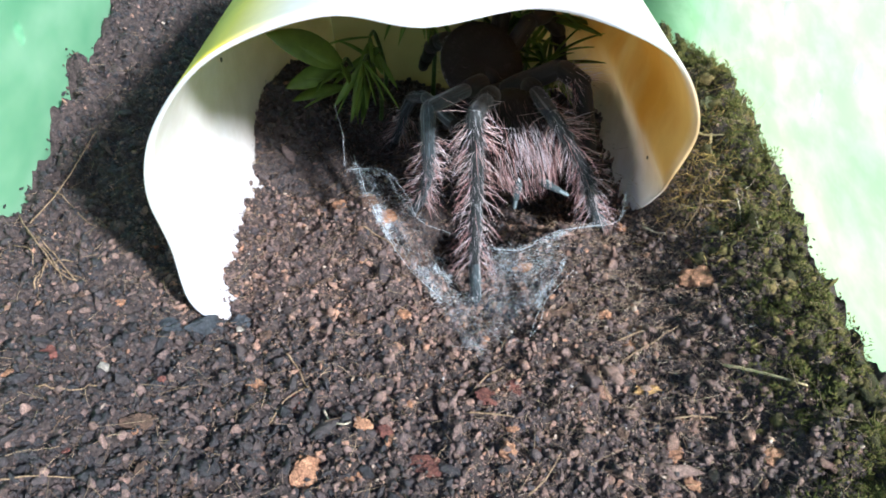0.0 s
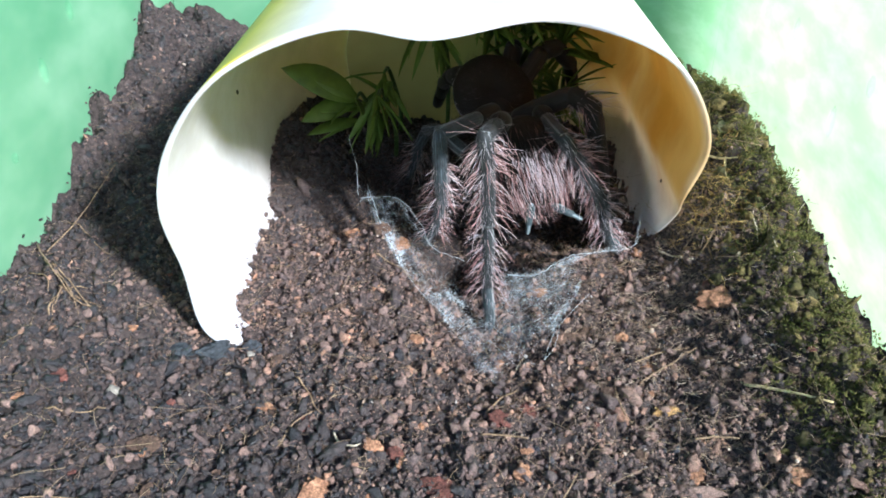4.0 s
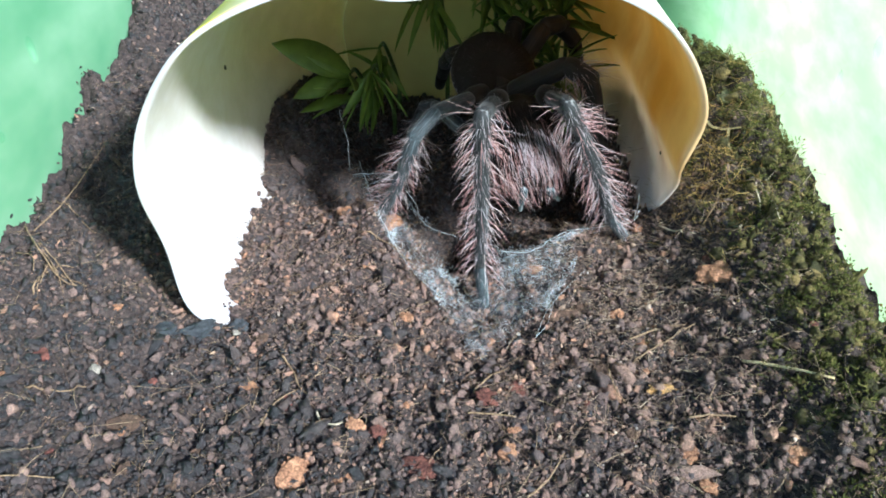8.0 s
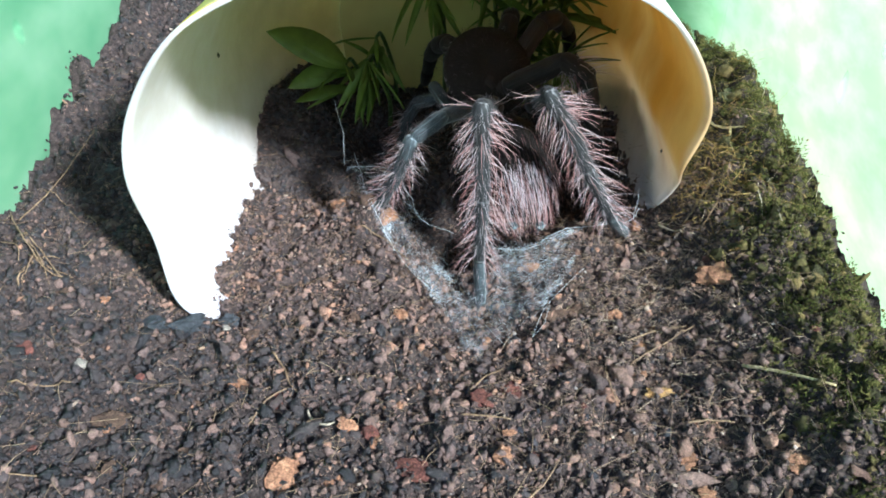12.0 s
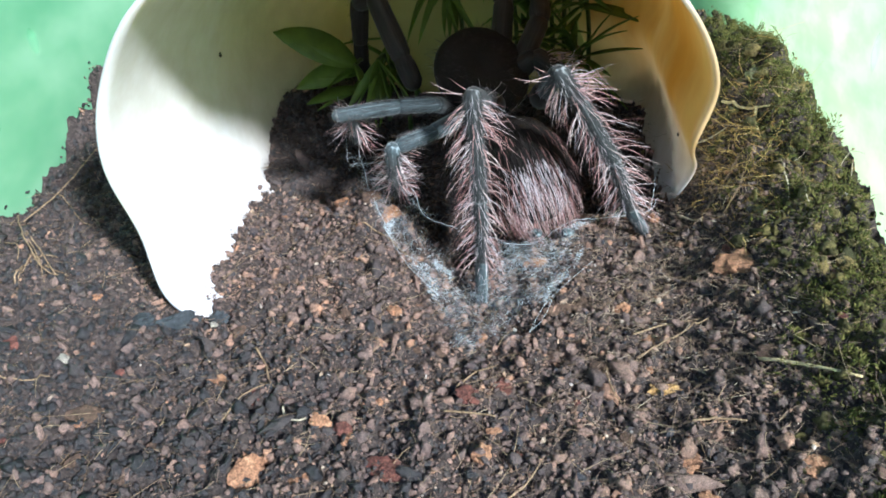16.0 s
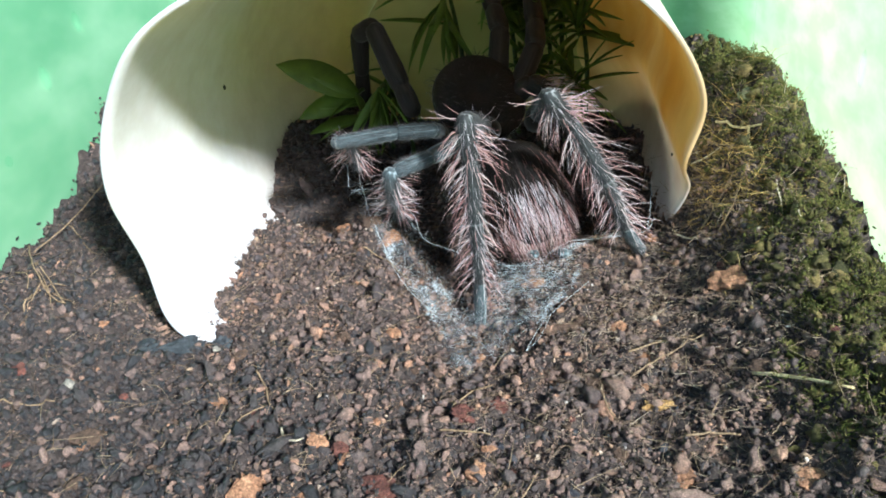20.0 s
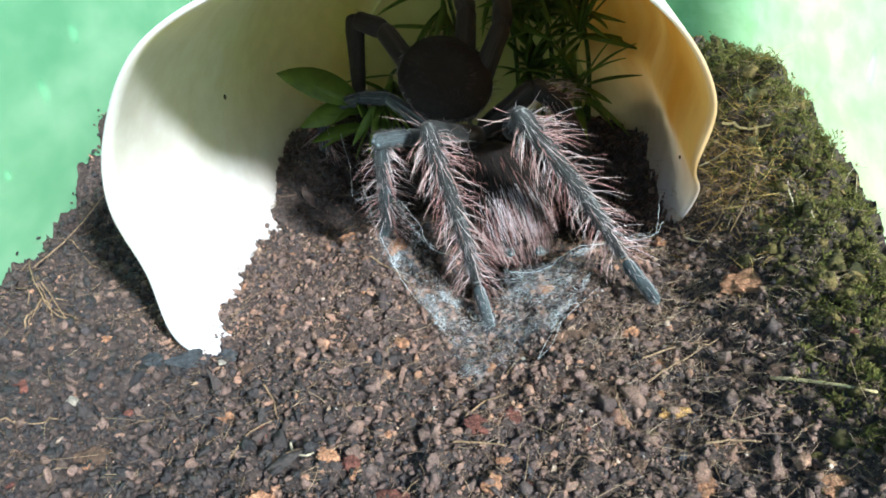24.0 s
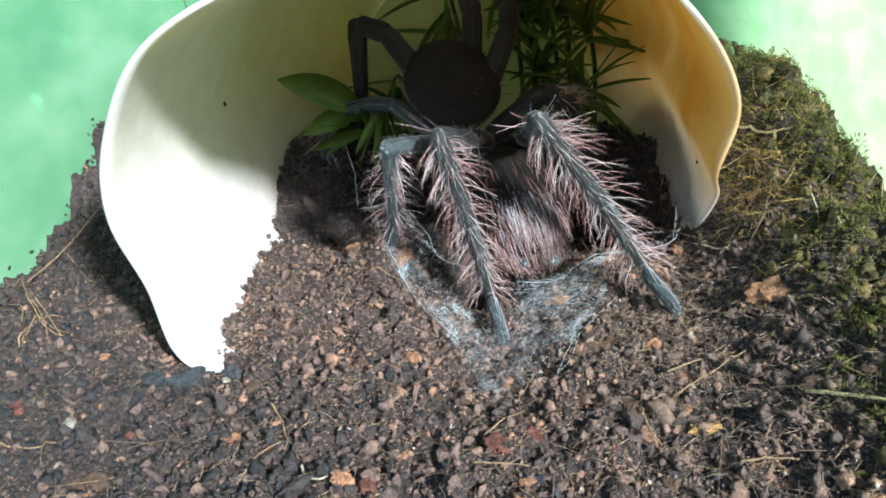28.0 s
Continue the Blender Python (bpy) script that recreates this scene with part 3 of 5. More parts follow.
    scatter("damp_lumps", rest(x, y, rng.uniform(-0.2, 0.4, len(x)) * s), s, large, DAMP_SHADED, rng, "coarse blue-black charred lumps among the soil", "soil", 0.3)
    # the clods one can tell apart
    clods = [quick_mesh("clod", co * 0.001, t, CLOD, True) for co, t in rough]
    r = random.Random(21)
    for k in range(270):
        x, y = r.uniform(-0.098, 0.074), 0.07 + 0.115 * r.random() ** 1.3
        m = pose(x, y, level(x, y) + lump(x, y) + 0.0003, r.uniform(0, 360), r.uniform(0, 360), r.uniform(0, 360))
        ob = new("clod", clods[k % len(clods)])
        ob.parent = GROUND
        s = r.uniform(0.7, 1.35)
        ob.matrix_basis = m @ Matrix.Diagonal((s * r.uniform(0.7, 1.5), s, s * r.uniform(0.45, 0.9), 1))
    # small chips of bark all over
    for k in range(90):
        x, y = r.uniform(-0.100, 0.082), 0.066 + 0.11 * r.random()
        bark_chip(x, y, r.uniform(0.0014, 0.0030), r.uniform(0.0011, 0.0022), r.choice("oorrbbbbbb"), r.uniform(0, 360))
    # fine fibres strewn over all of it
    n = 5200
    x, y = in_bounds(rng, n, LEFT + 0.004, RIGHT - 0.006, 0.055, 0.24)
    roots = rest(x, y, rng.uniform(0.0002, 0.0012, n))
    a = rng.uniform(0, math.tau, n)
    ways = np.stack([np.cos(a), np.sin(a), rng.normal(0.03, 0.16, n)], -1)
    v, t = curved_hair(roots, ways, rng.lognormal(math.log(0.0036), 0.5, n), 0.00006, rng.normal(0, 0.42, (n, 3)) * np.array([1, 1, 0.4]))
    # a matted down of short brown fibres that ties the crumbs together
    n = 32000
    x, y = in_bounds(rng, n, LEFT + 0.004, RIGHT - 0.004, 0.055, 0.22)
    # fewer fibres where the soil is darkened
    dry = rng.random(n) > 0.8 * damp_and_shade(x, y)
    x, y = x[dry], y[dry]
    n = len(x)
    roots = rest(x, y, rng.uniform(-0.0001, 0.0007, n))
    a = rng.uniform(0, math.tau, n)
    dv, dt = bristles(roots, np.stack([np.cos(a), np.sin(a), rng.normal(0.1, 0.25, n)], -1), rng.lognormal(math.log(0.0020), 0.45, n), 0.000050, rng.normal(0, 0.35, (n, 3)))
    tagged(new("soil_down", quick_mesh("soil_down", dv, dt, DOWN, True)), "matted short brown coconut fibres", "fibre", kind="stuff")
    # drier tan fibres beside the burrow
    n = 3600
    x, y = rng.normal(0.045, 0.017, n), rng.normal(0.138, 0.024, n)
    inside = (x < 0.078) & (x > 0.010) & (y > 0.07) & (y < 0.172) & ((x > 0.030) | (y < 0.115) | (y > 0.152))
    x, y = x[inside], y[inside]
    n = len(x)
    roots = rest(x, y, rng.uniform(0.0001, 0.0011, n))
    a = rng.uniform(0, math.tau, n)
    dv, dt = curved_hair(roots, np.stack([np.cos(a), np.sin(a), rng.normal(0.06, 0.2, n)], -1), rng.lognormal(math.log(0.0021), 0.45, n), 0.000055, rng.normal(0, 0.45, (n, 3)) * np.array([1, 1, 0.4]))
    tagged(new("tan_fibres", quick_mesh("tan_fibres", dv, dt, TAN, True)), "short dry tan fibres on the soil", "fibre", kind="stuff")
    # short moss on the bank
    n = 17000
    x, y = in_bounds(rng, n, 0.066, RIGHT - 0.002, 0.075, 0.260)
    few = rng.random(n) < np.clip((x - 0.068) / 0.014 + 0.3 * np.sin(y * 260) + 0.2 * np.sin(x * 700 + y * 90), 0.05, 1)
    x, y = x[few], y[few]
    n = len(x)
    roots = rest(x, y, rng.uniform(-0.0002, 0.0009, n))
    mv, mt = bristles(roots, rng.normal(0, 0.55, (n, 3)) + np.array([-0.1, -0.1, 0.8]), rng.lognormal(math.log(0.0008), 0.35, n), 0.00010, rng.normal(0, 0.35, (n, 3)))
    tagged(new("moss", quick_mesh("moss", mv, mt, MOSS, True)), "short dark green moss on the soil bank", "moss", kind="stuff")
    # moss cushions, rounded and uneven, with gaps between
    n = 620
    cx, cy = in_bounds(rng, n, 0.064, RIGHT - 0.0025, 0.066, 0.260)
    some = rng.random(n) < np.clip((cx - 0.068) / 0.014 + 1.6 * np.clip(cy - 0.19, 0, 0.3) / 0.05, 0.08, 1)
    cx, cy = cx[some], cy[some]
    wide = rng.lognormal(math.log(0.0016), 0.4, len(cx))
    each = 58
    off = rng.normal(0, 1, (len(cx), each, 2)) * wide[:, None, None] * 0.75
    far = np.linalg.norm(off, axis=2) / wide[:, None]
    x, y = np.clip((cx[:, None] + off[:, :, 0]).ravel(), 0.055, RIGHT - 0.0008), (cy[:, None] + off[:, :, 1]).ravel()
    roots = rest(x, y, (wide[:, None] * 1.7 * np.exp(-far ** 2)).ravel() - 0.0003)
    ways = np.concatenate([off.reshape(-1, 2) / 0.0012, np.full((len(x), 1), 0.8)], 1) + rng.normal(0, 0.4, (len(x), 3))
    cv, ct = bristles(roots, ways, rng.lognormal(math.log(0.00075), 0.35, len(x)), 0.00013, rng.normal(0, 0.3, (len(x), 3)))
    tagged(new("moss_cushions", quick_mesh("moss_cushions", cv, ct, MOSS, True)), "uneven olive-green cushions of moss on the bank", "moss", kind="stuff")
    # a tuft of dry yellow fibres beside the shelter
    n = 760
    x, y = rng.normal(0.0685, 0.0055, n), rng.normal(0.173, 0.013, n)
    a = rng.uniform(0, math.tau, n)
    roots = rest(x, y, rng.uniform(0.0002, 0.0022, n))
    dv, dt = bristles(roots, np.stack([np.cos(a), np.sin(a), rng.normal(0.1, 0.4, n)], -1), rng.lognormal(math.log(0.0036), 0.45, n), 0.00007, rng.normal(0, 0.5, (n, 3)))
    tagged(new("dry_fibres", quick_mesh("dry_fibres", dv, dt, STRAWY, True)), "tangle of dry yellow-brown fibres beside the shelter", "fibre", kind="stuff")
    tagged(new("soil_fibres", quick_mesh("soil_fibres", v, t, LINT, True)), "short tan and brown plant fibres in the soil", "fibre", kind="stuff")


# ---- loose pieces on the soil ----
LABELS = {"o": "orange-brown chip of bark lying on the soil", "y": "long yellow-orange chip of bark on the soil", "r": "dark red flake of bark on the soil",
          "b": "brown flake of bark half sunk in the soil", "k": "blue-black charred piece of bark at the foot of the shelter", "p": "small pale grey pebble on the soil",
          "g": "pale olive seed husk on the mossy bank"}
KINDS = {"p": "pebble", "g": "seed_husk"}


def bark_chip(x, y, length, width, colour, turn=None):
    """A worn chip, flatter than wide."""
    rng = random.Random(int(x * 1e5) * 31 + int(y * 1e5))
    bm = bmesh.new()
    bmesh.ops.create_icosphere(bm, subdivisions=3, radius=0.5)
    seed = Vector([rng.uniform(-40, 40) for _ in range(3)])
    high = min(length, width) * (0.8 if colour == "p" else 0.55)
    for v in bm.verts:
        c = v.co.copy()
        c *= 1 + 0.62 * noise.noise(c * 2.6 + seed) + 0.34 * noise.noise(c * 6 + seed)
        c.z = max(-0.42, min(0.42, c.z * 1.2)) + 0.10 * noise.noise(c * 5 + seed)
        v.co = (c.x * length, c.y * width, c.z * high)
    me = bpy.data.meshes.new("bark_chip")
    bm.to_mesh(me)
    bm.free()
    me.materials.append(BARK[colour])
    me.polygons.foreach_set("use_smooth", [colour in "pg"] * len(me.polygons))
    name = KINDS.get(colour, "bark_chip")
    ob = new(name, me)
    ob.matrix_world = pose(x, y, level(x, y) + lump(x, y) + high * 0.12, rng.uniform(-14, 14) + 12, rng.uniform(-14, 14), rng.uniform(-25, 25) if turn is None else turn)
    return tagged(ob, LABELS[colour], name.replace("_", " "), group="bark chips on the soil" if name == "bark_chip" else "")


FIBRE_LABELS = {"fibre": ("root_fibre", "thin brown root fibre lying across the soil"), "pale": ("root_fibre", "pale cream rootlet curling over the soil"),
                "straw": ("straw", "dry straw-coloured stalk lying on the soil")}


def fibre(kind, radius, *points):
    """A root or stalk that follows the soil."""
    line = spline([(x, y, level(x, y) + lump(x, y) + 0.0011) for x, y in points], 7)
    for i, p in enumerate(line):
        p.z = max(p.z, level(p.x, p.y) + lump(p.x, p.y) + 0.0006) + 0.0003 * noise.noise(Vector((p.x, p.y, 0)) * 400)
        p.x += 0.0006 * noise.noise(Vector((p.y * 300, radius * 9e4, 1.0)))
    name, label = FIBRE_LABELS[kind]
    v, f = tube(line, radius * (1.9 if kind == "straw" else 1.3), 6, 0.55)
    tagged(new(name, mesh_of(name, v, f, FIBRE[kind])), label, name.replace("_", " "), group="roots and stalks on the soil")


def lone_root(radius, *points):
    """A straight dry root that spans the bank, clear of the soil between its ends."""
    line = spline([Vector(p) for p in points], 8)
    for p in line:
        p.z = max(p.z, level(p.x, p.y) + lump(p.x, p.y) + 0.0008) + 0.0002 * noise.noise(p * 500)
    v, f = tube(line, radius, 6, 0.6)
    tagged(new("root_fibre", mesh_of("root_fibre", v, f, FIBRE["fibre"])), "long dry tan root across the side bank", "root fibre", group="roots and stalks on the soil")


# ---- the half-round plastic shelter ----
RIM = [(-0.0490, 0.1355, -0.0120), (-0.0532, 0.1326, -0.0060), (-0.0572, 0.1303, -0.0028), (-0.0604, 0.1297, 0.0040), (-0.0616, 0.1311, 0.0180), (-0.0619, 0.1281, 0.0353), (-0.0560, 0.1267, 0.0511),
       (-0.0413, 0.1229, 0.0670), (-0.0206, 0.1224, 0.0748), (-0.0032, 0.1238, 0.0723), (0.0176, 0.1297, 0.0735), (0.0353, 0.1228, 0.0705), (0.0500, 0.1393, 0.0556),
       (0.0573, 0.1464, 0.0394), (0.0544, 0.1486, 0.0253), (0.0575, 0.1608, 0.0138), (0.0558, 0.1694, 0.0028), (0.0537, 0.1800, -0.0070), (0.0532, 0.1860, -0.0135), (0.0528, 0.1900, -0.0200)]
SHELL_END, SHELL_THICK = 0.262, 0.0009


def shell_point(rim, v):
    """A point of the shell's inside, from its rim (v = 0) to its closed end (v = 1)."""
    y = rim.y + (SHELL_END - rim.y) * v
    close = 1 - 0.34 * max(0.0, (v - 0.62) / 0.38) ** 2
    return Vector((rim.x * close, y, 0.01 + (rim.z - 0.01) * close if rim.z > 0.01 else rim.z))


def build_shelter():
    line = spline(RIM, 8)
    nv, n = 34, len(line)
    inner = [[shell_point(p, j / nv) for j in range(nv + 1)] for p in line]
    verts, faces, pick = [], [], []
    for i in range(n):
        a, b = inner[max(i - 1, 0)], inner[min(i + 1, n - 1)]
        for j in range(nv + 1):
            across = b[j] - a[j]
            out = Vector((-across.z, 0, across.x)).normalized()
            verts += [inner[i][j], inner[i][j] + out * SHELL_THICK]
    def at(i, j, side):
        return (i * (nv + 1) + j) * 2 + side
    for i in range(n - 1):
        for j in range(nv):
            faces.append((at(i, j, 0), at(i + 1, j, 0), at(i + 1, j + 1, 0), at(i, j + 1, 0)))
            faces.append((at(i, j, 1), at(i, j + 1, 1), at(i + 1, j + 1, 1), at(i + 1, j, 1)))
            pick += [0, 1]
        faces.append((at(i, 0, 0), at(i, 0, 1), at(i + 1, 0, 1), at(i + 1, 0, 0)))
        pick.append(0)
    shelter = new("shelter")
    shelter.location = (0, 0.19, 0)
    back = Matrix.Translation((0, -0.19, 0))
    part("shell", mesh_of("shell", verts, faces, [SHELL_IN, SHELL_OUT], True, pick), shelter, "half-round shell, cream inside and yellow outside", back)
    ends = [inner[i][nv] for i in range(n)]
    centre = Vector((0, SHELL_END, -0.008))
    verts, faces = [], []
    rings = 8
    for k in range(rings + 1):
        f = k / rings
        for p in ends:
            q = centre.lerp(p, f)
            verts.append(q + Vector((0, 0.006 * (1 - f * f), 0)))
    for k in range(rings):
        for i in range(n - 1):
            a = k * n + i
            faces.append((a, a + 1, a + n + 1, a + n))
    part("end_panel", mesh_of("end_panel", verts, faces, SHELL_CAP), shelter, "closed dull yellow end of the shell", back)
    tagged(shelter, "cream and yellow half-round plastic shelter pushed into the soil", "shelter")


# ---- the plant inside ----
def leaf_mesh(length, width, bend):
    verts, faces = [], []
    n = 8
    for i in range(n + 1):
        t = i / n
        w = width * 0.5 * math.sin(math.pi * min(1, t * 0.94 + 0.06)) ** 0.8
        y, z = length * t, -bend * length * t * t
        verts += [(-w, y, z + w * 0.35), (0, y, z), (w, y, z + w * 0.35), (-w, y, z + w * 0.35 - 0.0003), (0, y, z - 0.0003), (w, y, z + w * 0.35 - 0.0003)]
    for i in range(n):
        a, b = i * 6, i * 6 + 6
        for k in (0, 1):
            faces.append((a + k, a + k + 1, b + k + 1, b + k))
            faces.append((a + 3 + k, b + 3 + k, b + 4 + k, a + 4 + k))
        faces.append((a, b, b + 3, a + 3))
        faces.append((a + 2, a + 5, b + 5, b + 2))
    return mesh_of("leaf", verts, faces, LEAF)


def build_plant(x, y, z, seed, leaves, aim, spread, size, label, slim=1.0, tips=(), wide=0.3):
    """A short stem with lance-shaped leaves that fan out about the way aim; tips: where some more leaves end."""
    rng = random.Random(seed)
    plant = new("plant")
    ground = level(x, y + 0.004)
    plant.location = (x, y, ground)
    deep = min(0.026, 0.254 - y)
    low = level(x, y + deep) - ground
    line = spline([(0.002, deep, low - 0.003), (0.003, deep * 0.8, (z - ground) * 0.5), (0.001, deep * 0.3, (z - ground) * 0.95), (0, 0, z - ground)], 6)
    v, f = tube(line, 0.0009, 8, 0.6)
    part("stem", mesh_of("stem", v, f, STEM), plant)
    for k in range(leaves):
        way = (Vector(aim).normalized() + Vector([rng.uniform(-spread, spread) for _ in range(3)])).normalized()
        me = leaf_mesh(size * rng.uniform(0.7, 1.25), size * slim * rng.uniform(0.2, 0.34), rng.uniform(0.05, 0.45))
        turn = way.to_track_quat("Y", "Z").to_matrix().to_4x4()
        part("leaf", me, plant, at=Matrix.Translation((0, 0, (z - ground) * rng.uniform(0.75, 1.0))) @ turn @ pose(0, 0, 0, 0, rng.uniform(-50, 50), 0))
    for tip in tips:
        way = Vector(tip) - Vector((x, y, z))
        me = leaf_mesh(way.length * 0.96, way.length * wide * rng.uniform(0.85, 1.15), rng.uniform(0.02, 0.10))
        part("leaf", me, plant, at=Matrix.Translation((0, 0, z - ground)) @ way.to_track_quat("Y", "Z").to_matrix().to_4x4() @ pose(0, 0, 0, 0, rng.uniform(-65, -40), 0))
    tagged(plant, label, "plant")


# ---- the silk at the burrow mouth ----
SAGGING = []


def build_web():
    web = new("spider_web")
    web.location = (0, 0.155, level(0, 0.155))
    back = Matrix.Translation(web.location).inverted()
    rng = random.Random(8)
    edges = [
        [(-0.026, 0.18, 0.011), (-0.022, 0.17, 0.005), (-0.016, 0.16, 0.0), (-0.009, 0.15, -0.003), (-0.001, 0.138, -0.006)],
        [(-0.031, 0.188, 0.024), (-0.029, 0.183, 0.016), (-0.027, 0.178, 0.010)],
        [(-0.027, 0.178, 0.010), (-0.017, 0.178, 0.009), (-0.012, 0.172, 0.004), (-0.006, 0.167, 0.0), (0.002, 0.163, -0.003)],
        [(0.0125, 0.158, -0.004), (0.021, 0.156, -0.0025), (0.030, 0.157, 0.0012), (0.039, 0.163, 0.0005), (0.048, 0.167, -0.0005), (0.0525, 0.169, 0.001)],
        [(0.033, 0.150, -0.0012), (0.0302, 0.1434, -0.002), (0.0258, 0.1362, -0.003), (0.0238, 0.1331, -0.0035)],
        [(0.0239, 0.156, -0.001), (0.0242, 0.1525, -0.0022), (0.0236, 0.1494, -0.003)],
        [(0.001, 0.137, -0.0062), (0.0081, 0.135, -0.0068), (0.0146, 0.1265, -0.0045), (0.0171, 0.1155, -0.003)],
        [(0.0177, 0.1156, -0.0028), (0.0233, 0.1321, -0.0035), (0.030, 0.1423, -0.002)],
        [(0.0496, 0.1657, -0.001), (0.0507, 0.166, 0.006), (0.0512, 0.1665, 0.013)],
    ]
    for e in edges[:4] + edges[8:]:
        line = spline([Vector(p) + Vector([rng.gauss(0, 0.0007) for _ in range(3)]) + Vector((0, 0, 0.0006)) for p in e], 6)
        line = [p + Vector([rng.gauss(0, 0.00012) for _ in range(3)]) for p in line]
        v, f = tube(line, 0.00006 if e is edges[3] else 0.00005, 5, 0.8)
        part("strand", mesh_of("strand", v, f, SILK), web, at=back)

    def torn_band(points, width, toward, seed):
        """A ragged ribbon of silk along a line: full at its edge, in tatters on the side towards which it hangs."""
        r = random.Random(seed)
        line, m = spline(points, 14), 9
        verts, faces = [], []
        for i, p in enumerate(line):
            w = width * (0.45 + 0.9 * abs(noise.noise(p * 320))) * min(1.0, 0.3 + 4 * min(i, len(line) - 1 - i) / len(line))
            for j in range(m + 1):
                c = p + Vector(toward) * (w * j / m) + Vector((r.gauss(0, 0.00016), r.gauss(0, 0.00016), 0))
                c.z = max(c.z, level(c.x, c.y) + lump(c.x, c.y) + 0.0006) + 0.0007 * noise.noise(c * 420)
                verts.append(c)
        for i in range(len(line) - 1):
            for j in range(m):
                if r.random() > 0.05 + 0.30 * (j / m) ** 1.5 and noise.noise(verts[i * (m + 1) + j] * 300) < 0.26:
                    k = i * (m + 1) + j
                    faces.append((k, k + 1, k + m + 2, k + m + 1))
        band = part("silk_band", mesh_of("silk_band", verts, faces, BAND), web, "torn whitish band of silk", back)
        # loose ends
        g = np.random.default_rng(seed)
        n = 90
        roots = np.array([verts[q] for q in g.integers(0, len(verts), n)]) + np.array([0, 0, 0.0004])
        ways = np.array(toward)[None] * g.normal(0.3, 0.8, n)[:, None] + g.normal(0, 0.7, (n, 3)) * np.array([1, 1, 0.35])
        tv, tt = bristles(roots, ways, g.uniform(0.0008, 0.0030, n), 0.00002, g.normal(0, 0.3, (n, 3)))
        return band, part("silk_threads", quick_mesh("silk_threads", tv, tt, SILK, True), web, "frayed white threads", back)
    upper = torn_band(spline(edges[0][:3], 4), 0.0085, (0.75, 0.45, -0.25), 3)
    torn_band(edges[0][2:], 0.0058, (0.75, 0.45, -0.25), 4)
    torn_band([(-0.0030, 0.1500, -0.0030), (-0.0005, 0.1490, -0.0035), (0.0015, 0.1470, -0.0045)], 0.0040, (0.2, -0.8, -0.3), 11)
    torn_band(edges[2][:4], 0.0022, (0.2, -0.8, -0.3), 5)
    torn_band([(0.0330, 0.1510, -0.0010), (0.0300, 0.1440, -0.0018), (0.0258, 0.1370, -0.0028), (0.0240, 0.1335, -0.0032)], 0.0036, (-0.9, 0.2, -0.1), 7)
    torn_band([(0.0125, 0.1590, -0.0035), (0.0210, 0.1575, -0.0022), (0.0290, 0.1580, 0.0012), (0.039, 0.1635, 0.0008), (0.048, 0.1672, -0.0002)], 0.0022, (0.1, -0.9, -0.3), 9)
    for k in range(4):
        e, g = rng.choice(edges[:1] + edges[4:7]), rng.choice(edges[6:8] + edges[3:4])
        a, b = Vector(rng.choice(e)), Vector(rng.choice(g))
        b = a.lerp(b, min(1.0, 0.014 / max(0.001, (b - a).length)))
        mid = a.lerp(b, 0.5) + Vector((rng.gauss(0, 0.001), rng.gauss(0, 0.001), 0))
        mid.z = max(mid.z, level(mid.x, mid.y) + 0.001)
        v, f = tube(spline([a, mid, b], 6), 0.00003, 4, 1.0)
        part("strand", mesh_of("strand", v, f, SILK), web, at=back)

    def sheet(a, b, drop, label):
        n, m = 20, 10
        la, lb = spline(a, 20), spline(b, 20)
        verts, faces = [], []
        for i in range(n + 1):
            p, q = la[round(i * (len(la) - 1) / n)], lb[round(i * (len(lb) - 1) / n)]
            for j in range(m + 1):
                c = p.lerp(q, j / m * (1 + 0.5 * noise.noise(p * 260) + 0.25 * noise.noise(q * 700)))
                c.z -= drop * math.sin(math.pi * j / m)
                c.z = max(c.z, level(c.x, c.y) + 0.0012) + 0.0005 * noise.noise(c * 500)
                verts.append(c)
        for i in range(n):
            for j in range(m):
                s = i * (m + 1) + j
                faces.append((s, s + 1, s + m + 2, s + m + 1))
        g = np.random.default_rng(len(verts) + round(1e4 * abs(la[0].x)))
        pick = g.integers(0, len(verts), 420)
        roots = np.array([verts[k] for k in pick]) + g.normal(0, 0.0006, (420, 3)) + np.array([0, 0, 0.0008])
        run = np.array(la[-1] - la[0])[None] * g.choice([-1, 1], 420)[:, None] / (la[-1] - la[0]).length + g.normal(0, 0.9, (420, 3)) * np.array([1, 1, 0.25])
        tv, tt = curved_hair(roots, run, g.uniform(0.0010, 0.0042, 420), 0.000016, g.normal(0, 0.3, (420, 3)) * np.array([1, 1, 0.3]))
        part("silk_threads", quick_mesh("silk_threads", tv, tt, SILK, True), web, "fine matted threads", back)
        part("silk_sheet", mesh_of("silk_sheet", verts, faces, SHEET), web, label, back)
    sheet(edges[0], [(-0.012, 0.174, 0.003), (-0.008, 0.164, -0.002), (-0.002, 0.156, -0.005), (0.003, 0.149, -0.007), (0.007, 0.140, -0.007)], 0.0, "torn greyish sheet of silk")
    sheet([(0.001, 0.141, -0.006), (0.009, 0.147, -0.007), (0.020, 0.152, -0.004), (0.031, 0.151, -0.001)],
          [(0.002, 0.126, -0.006), (0.009, 0.122, -0.005), (0.016, 0.124, -0.004), (0.023, 0.132, -0.003)], 0.0, "thin bluish silk over the soil")
    sheet([(0.0125, 0.158, -0.004), (0.021, 0.156, -0.0025), (0.030, 0.157, 0.0012)], [(0.012, 0.150, -0.006), (0.020, 0.148, -0.005), (0.029, 0.149, -0.002)], 0.0, "thin silk under the rear of the spider")
    pivot = Matrix.Translation((-0.016, 0.16, 0.0))
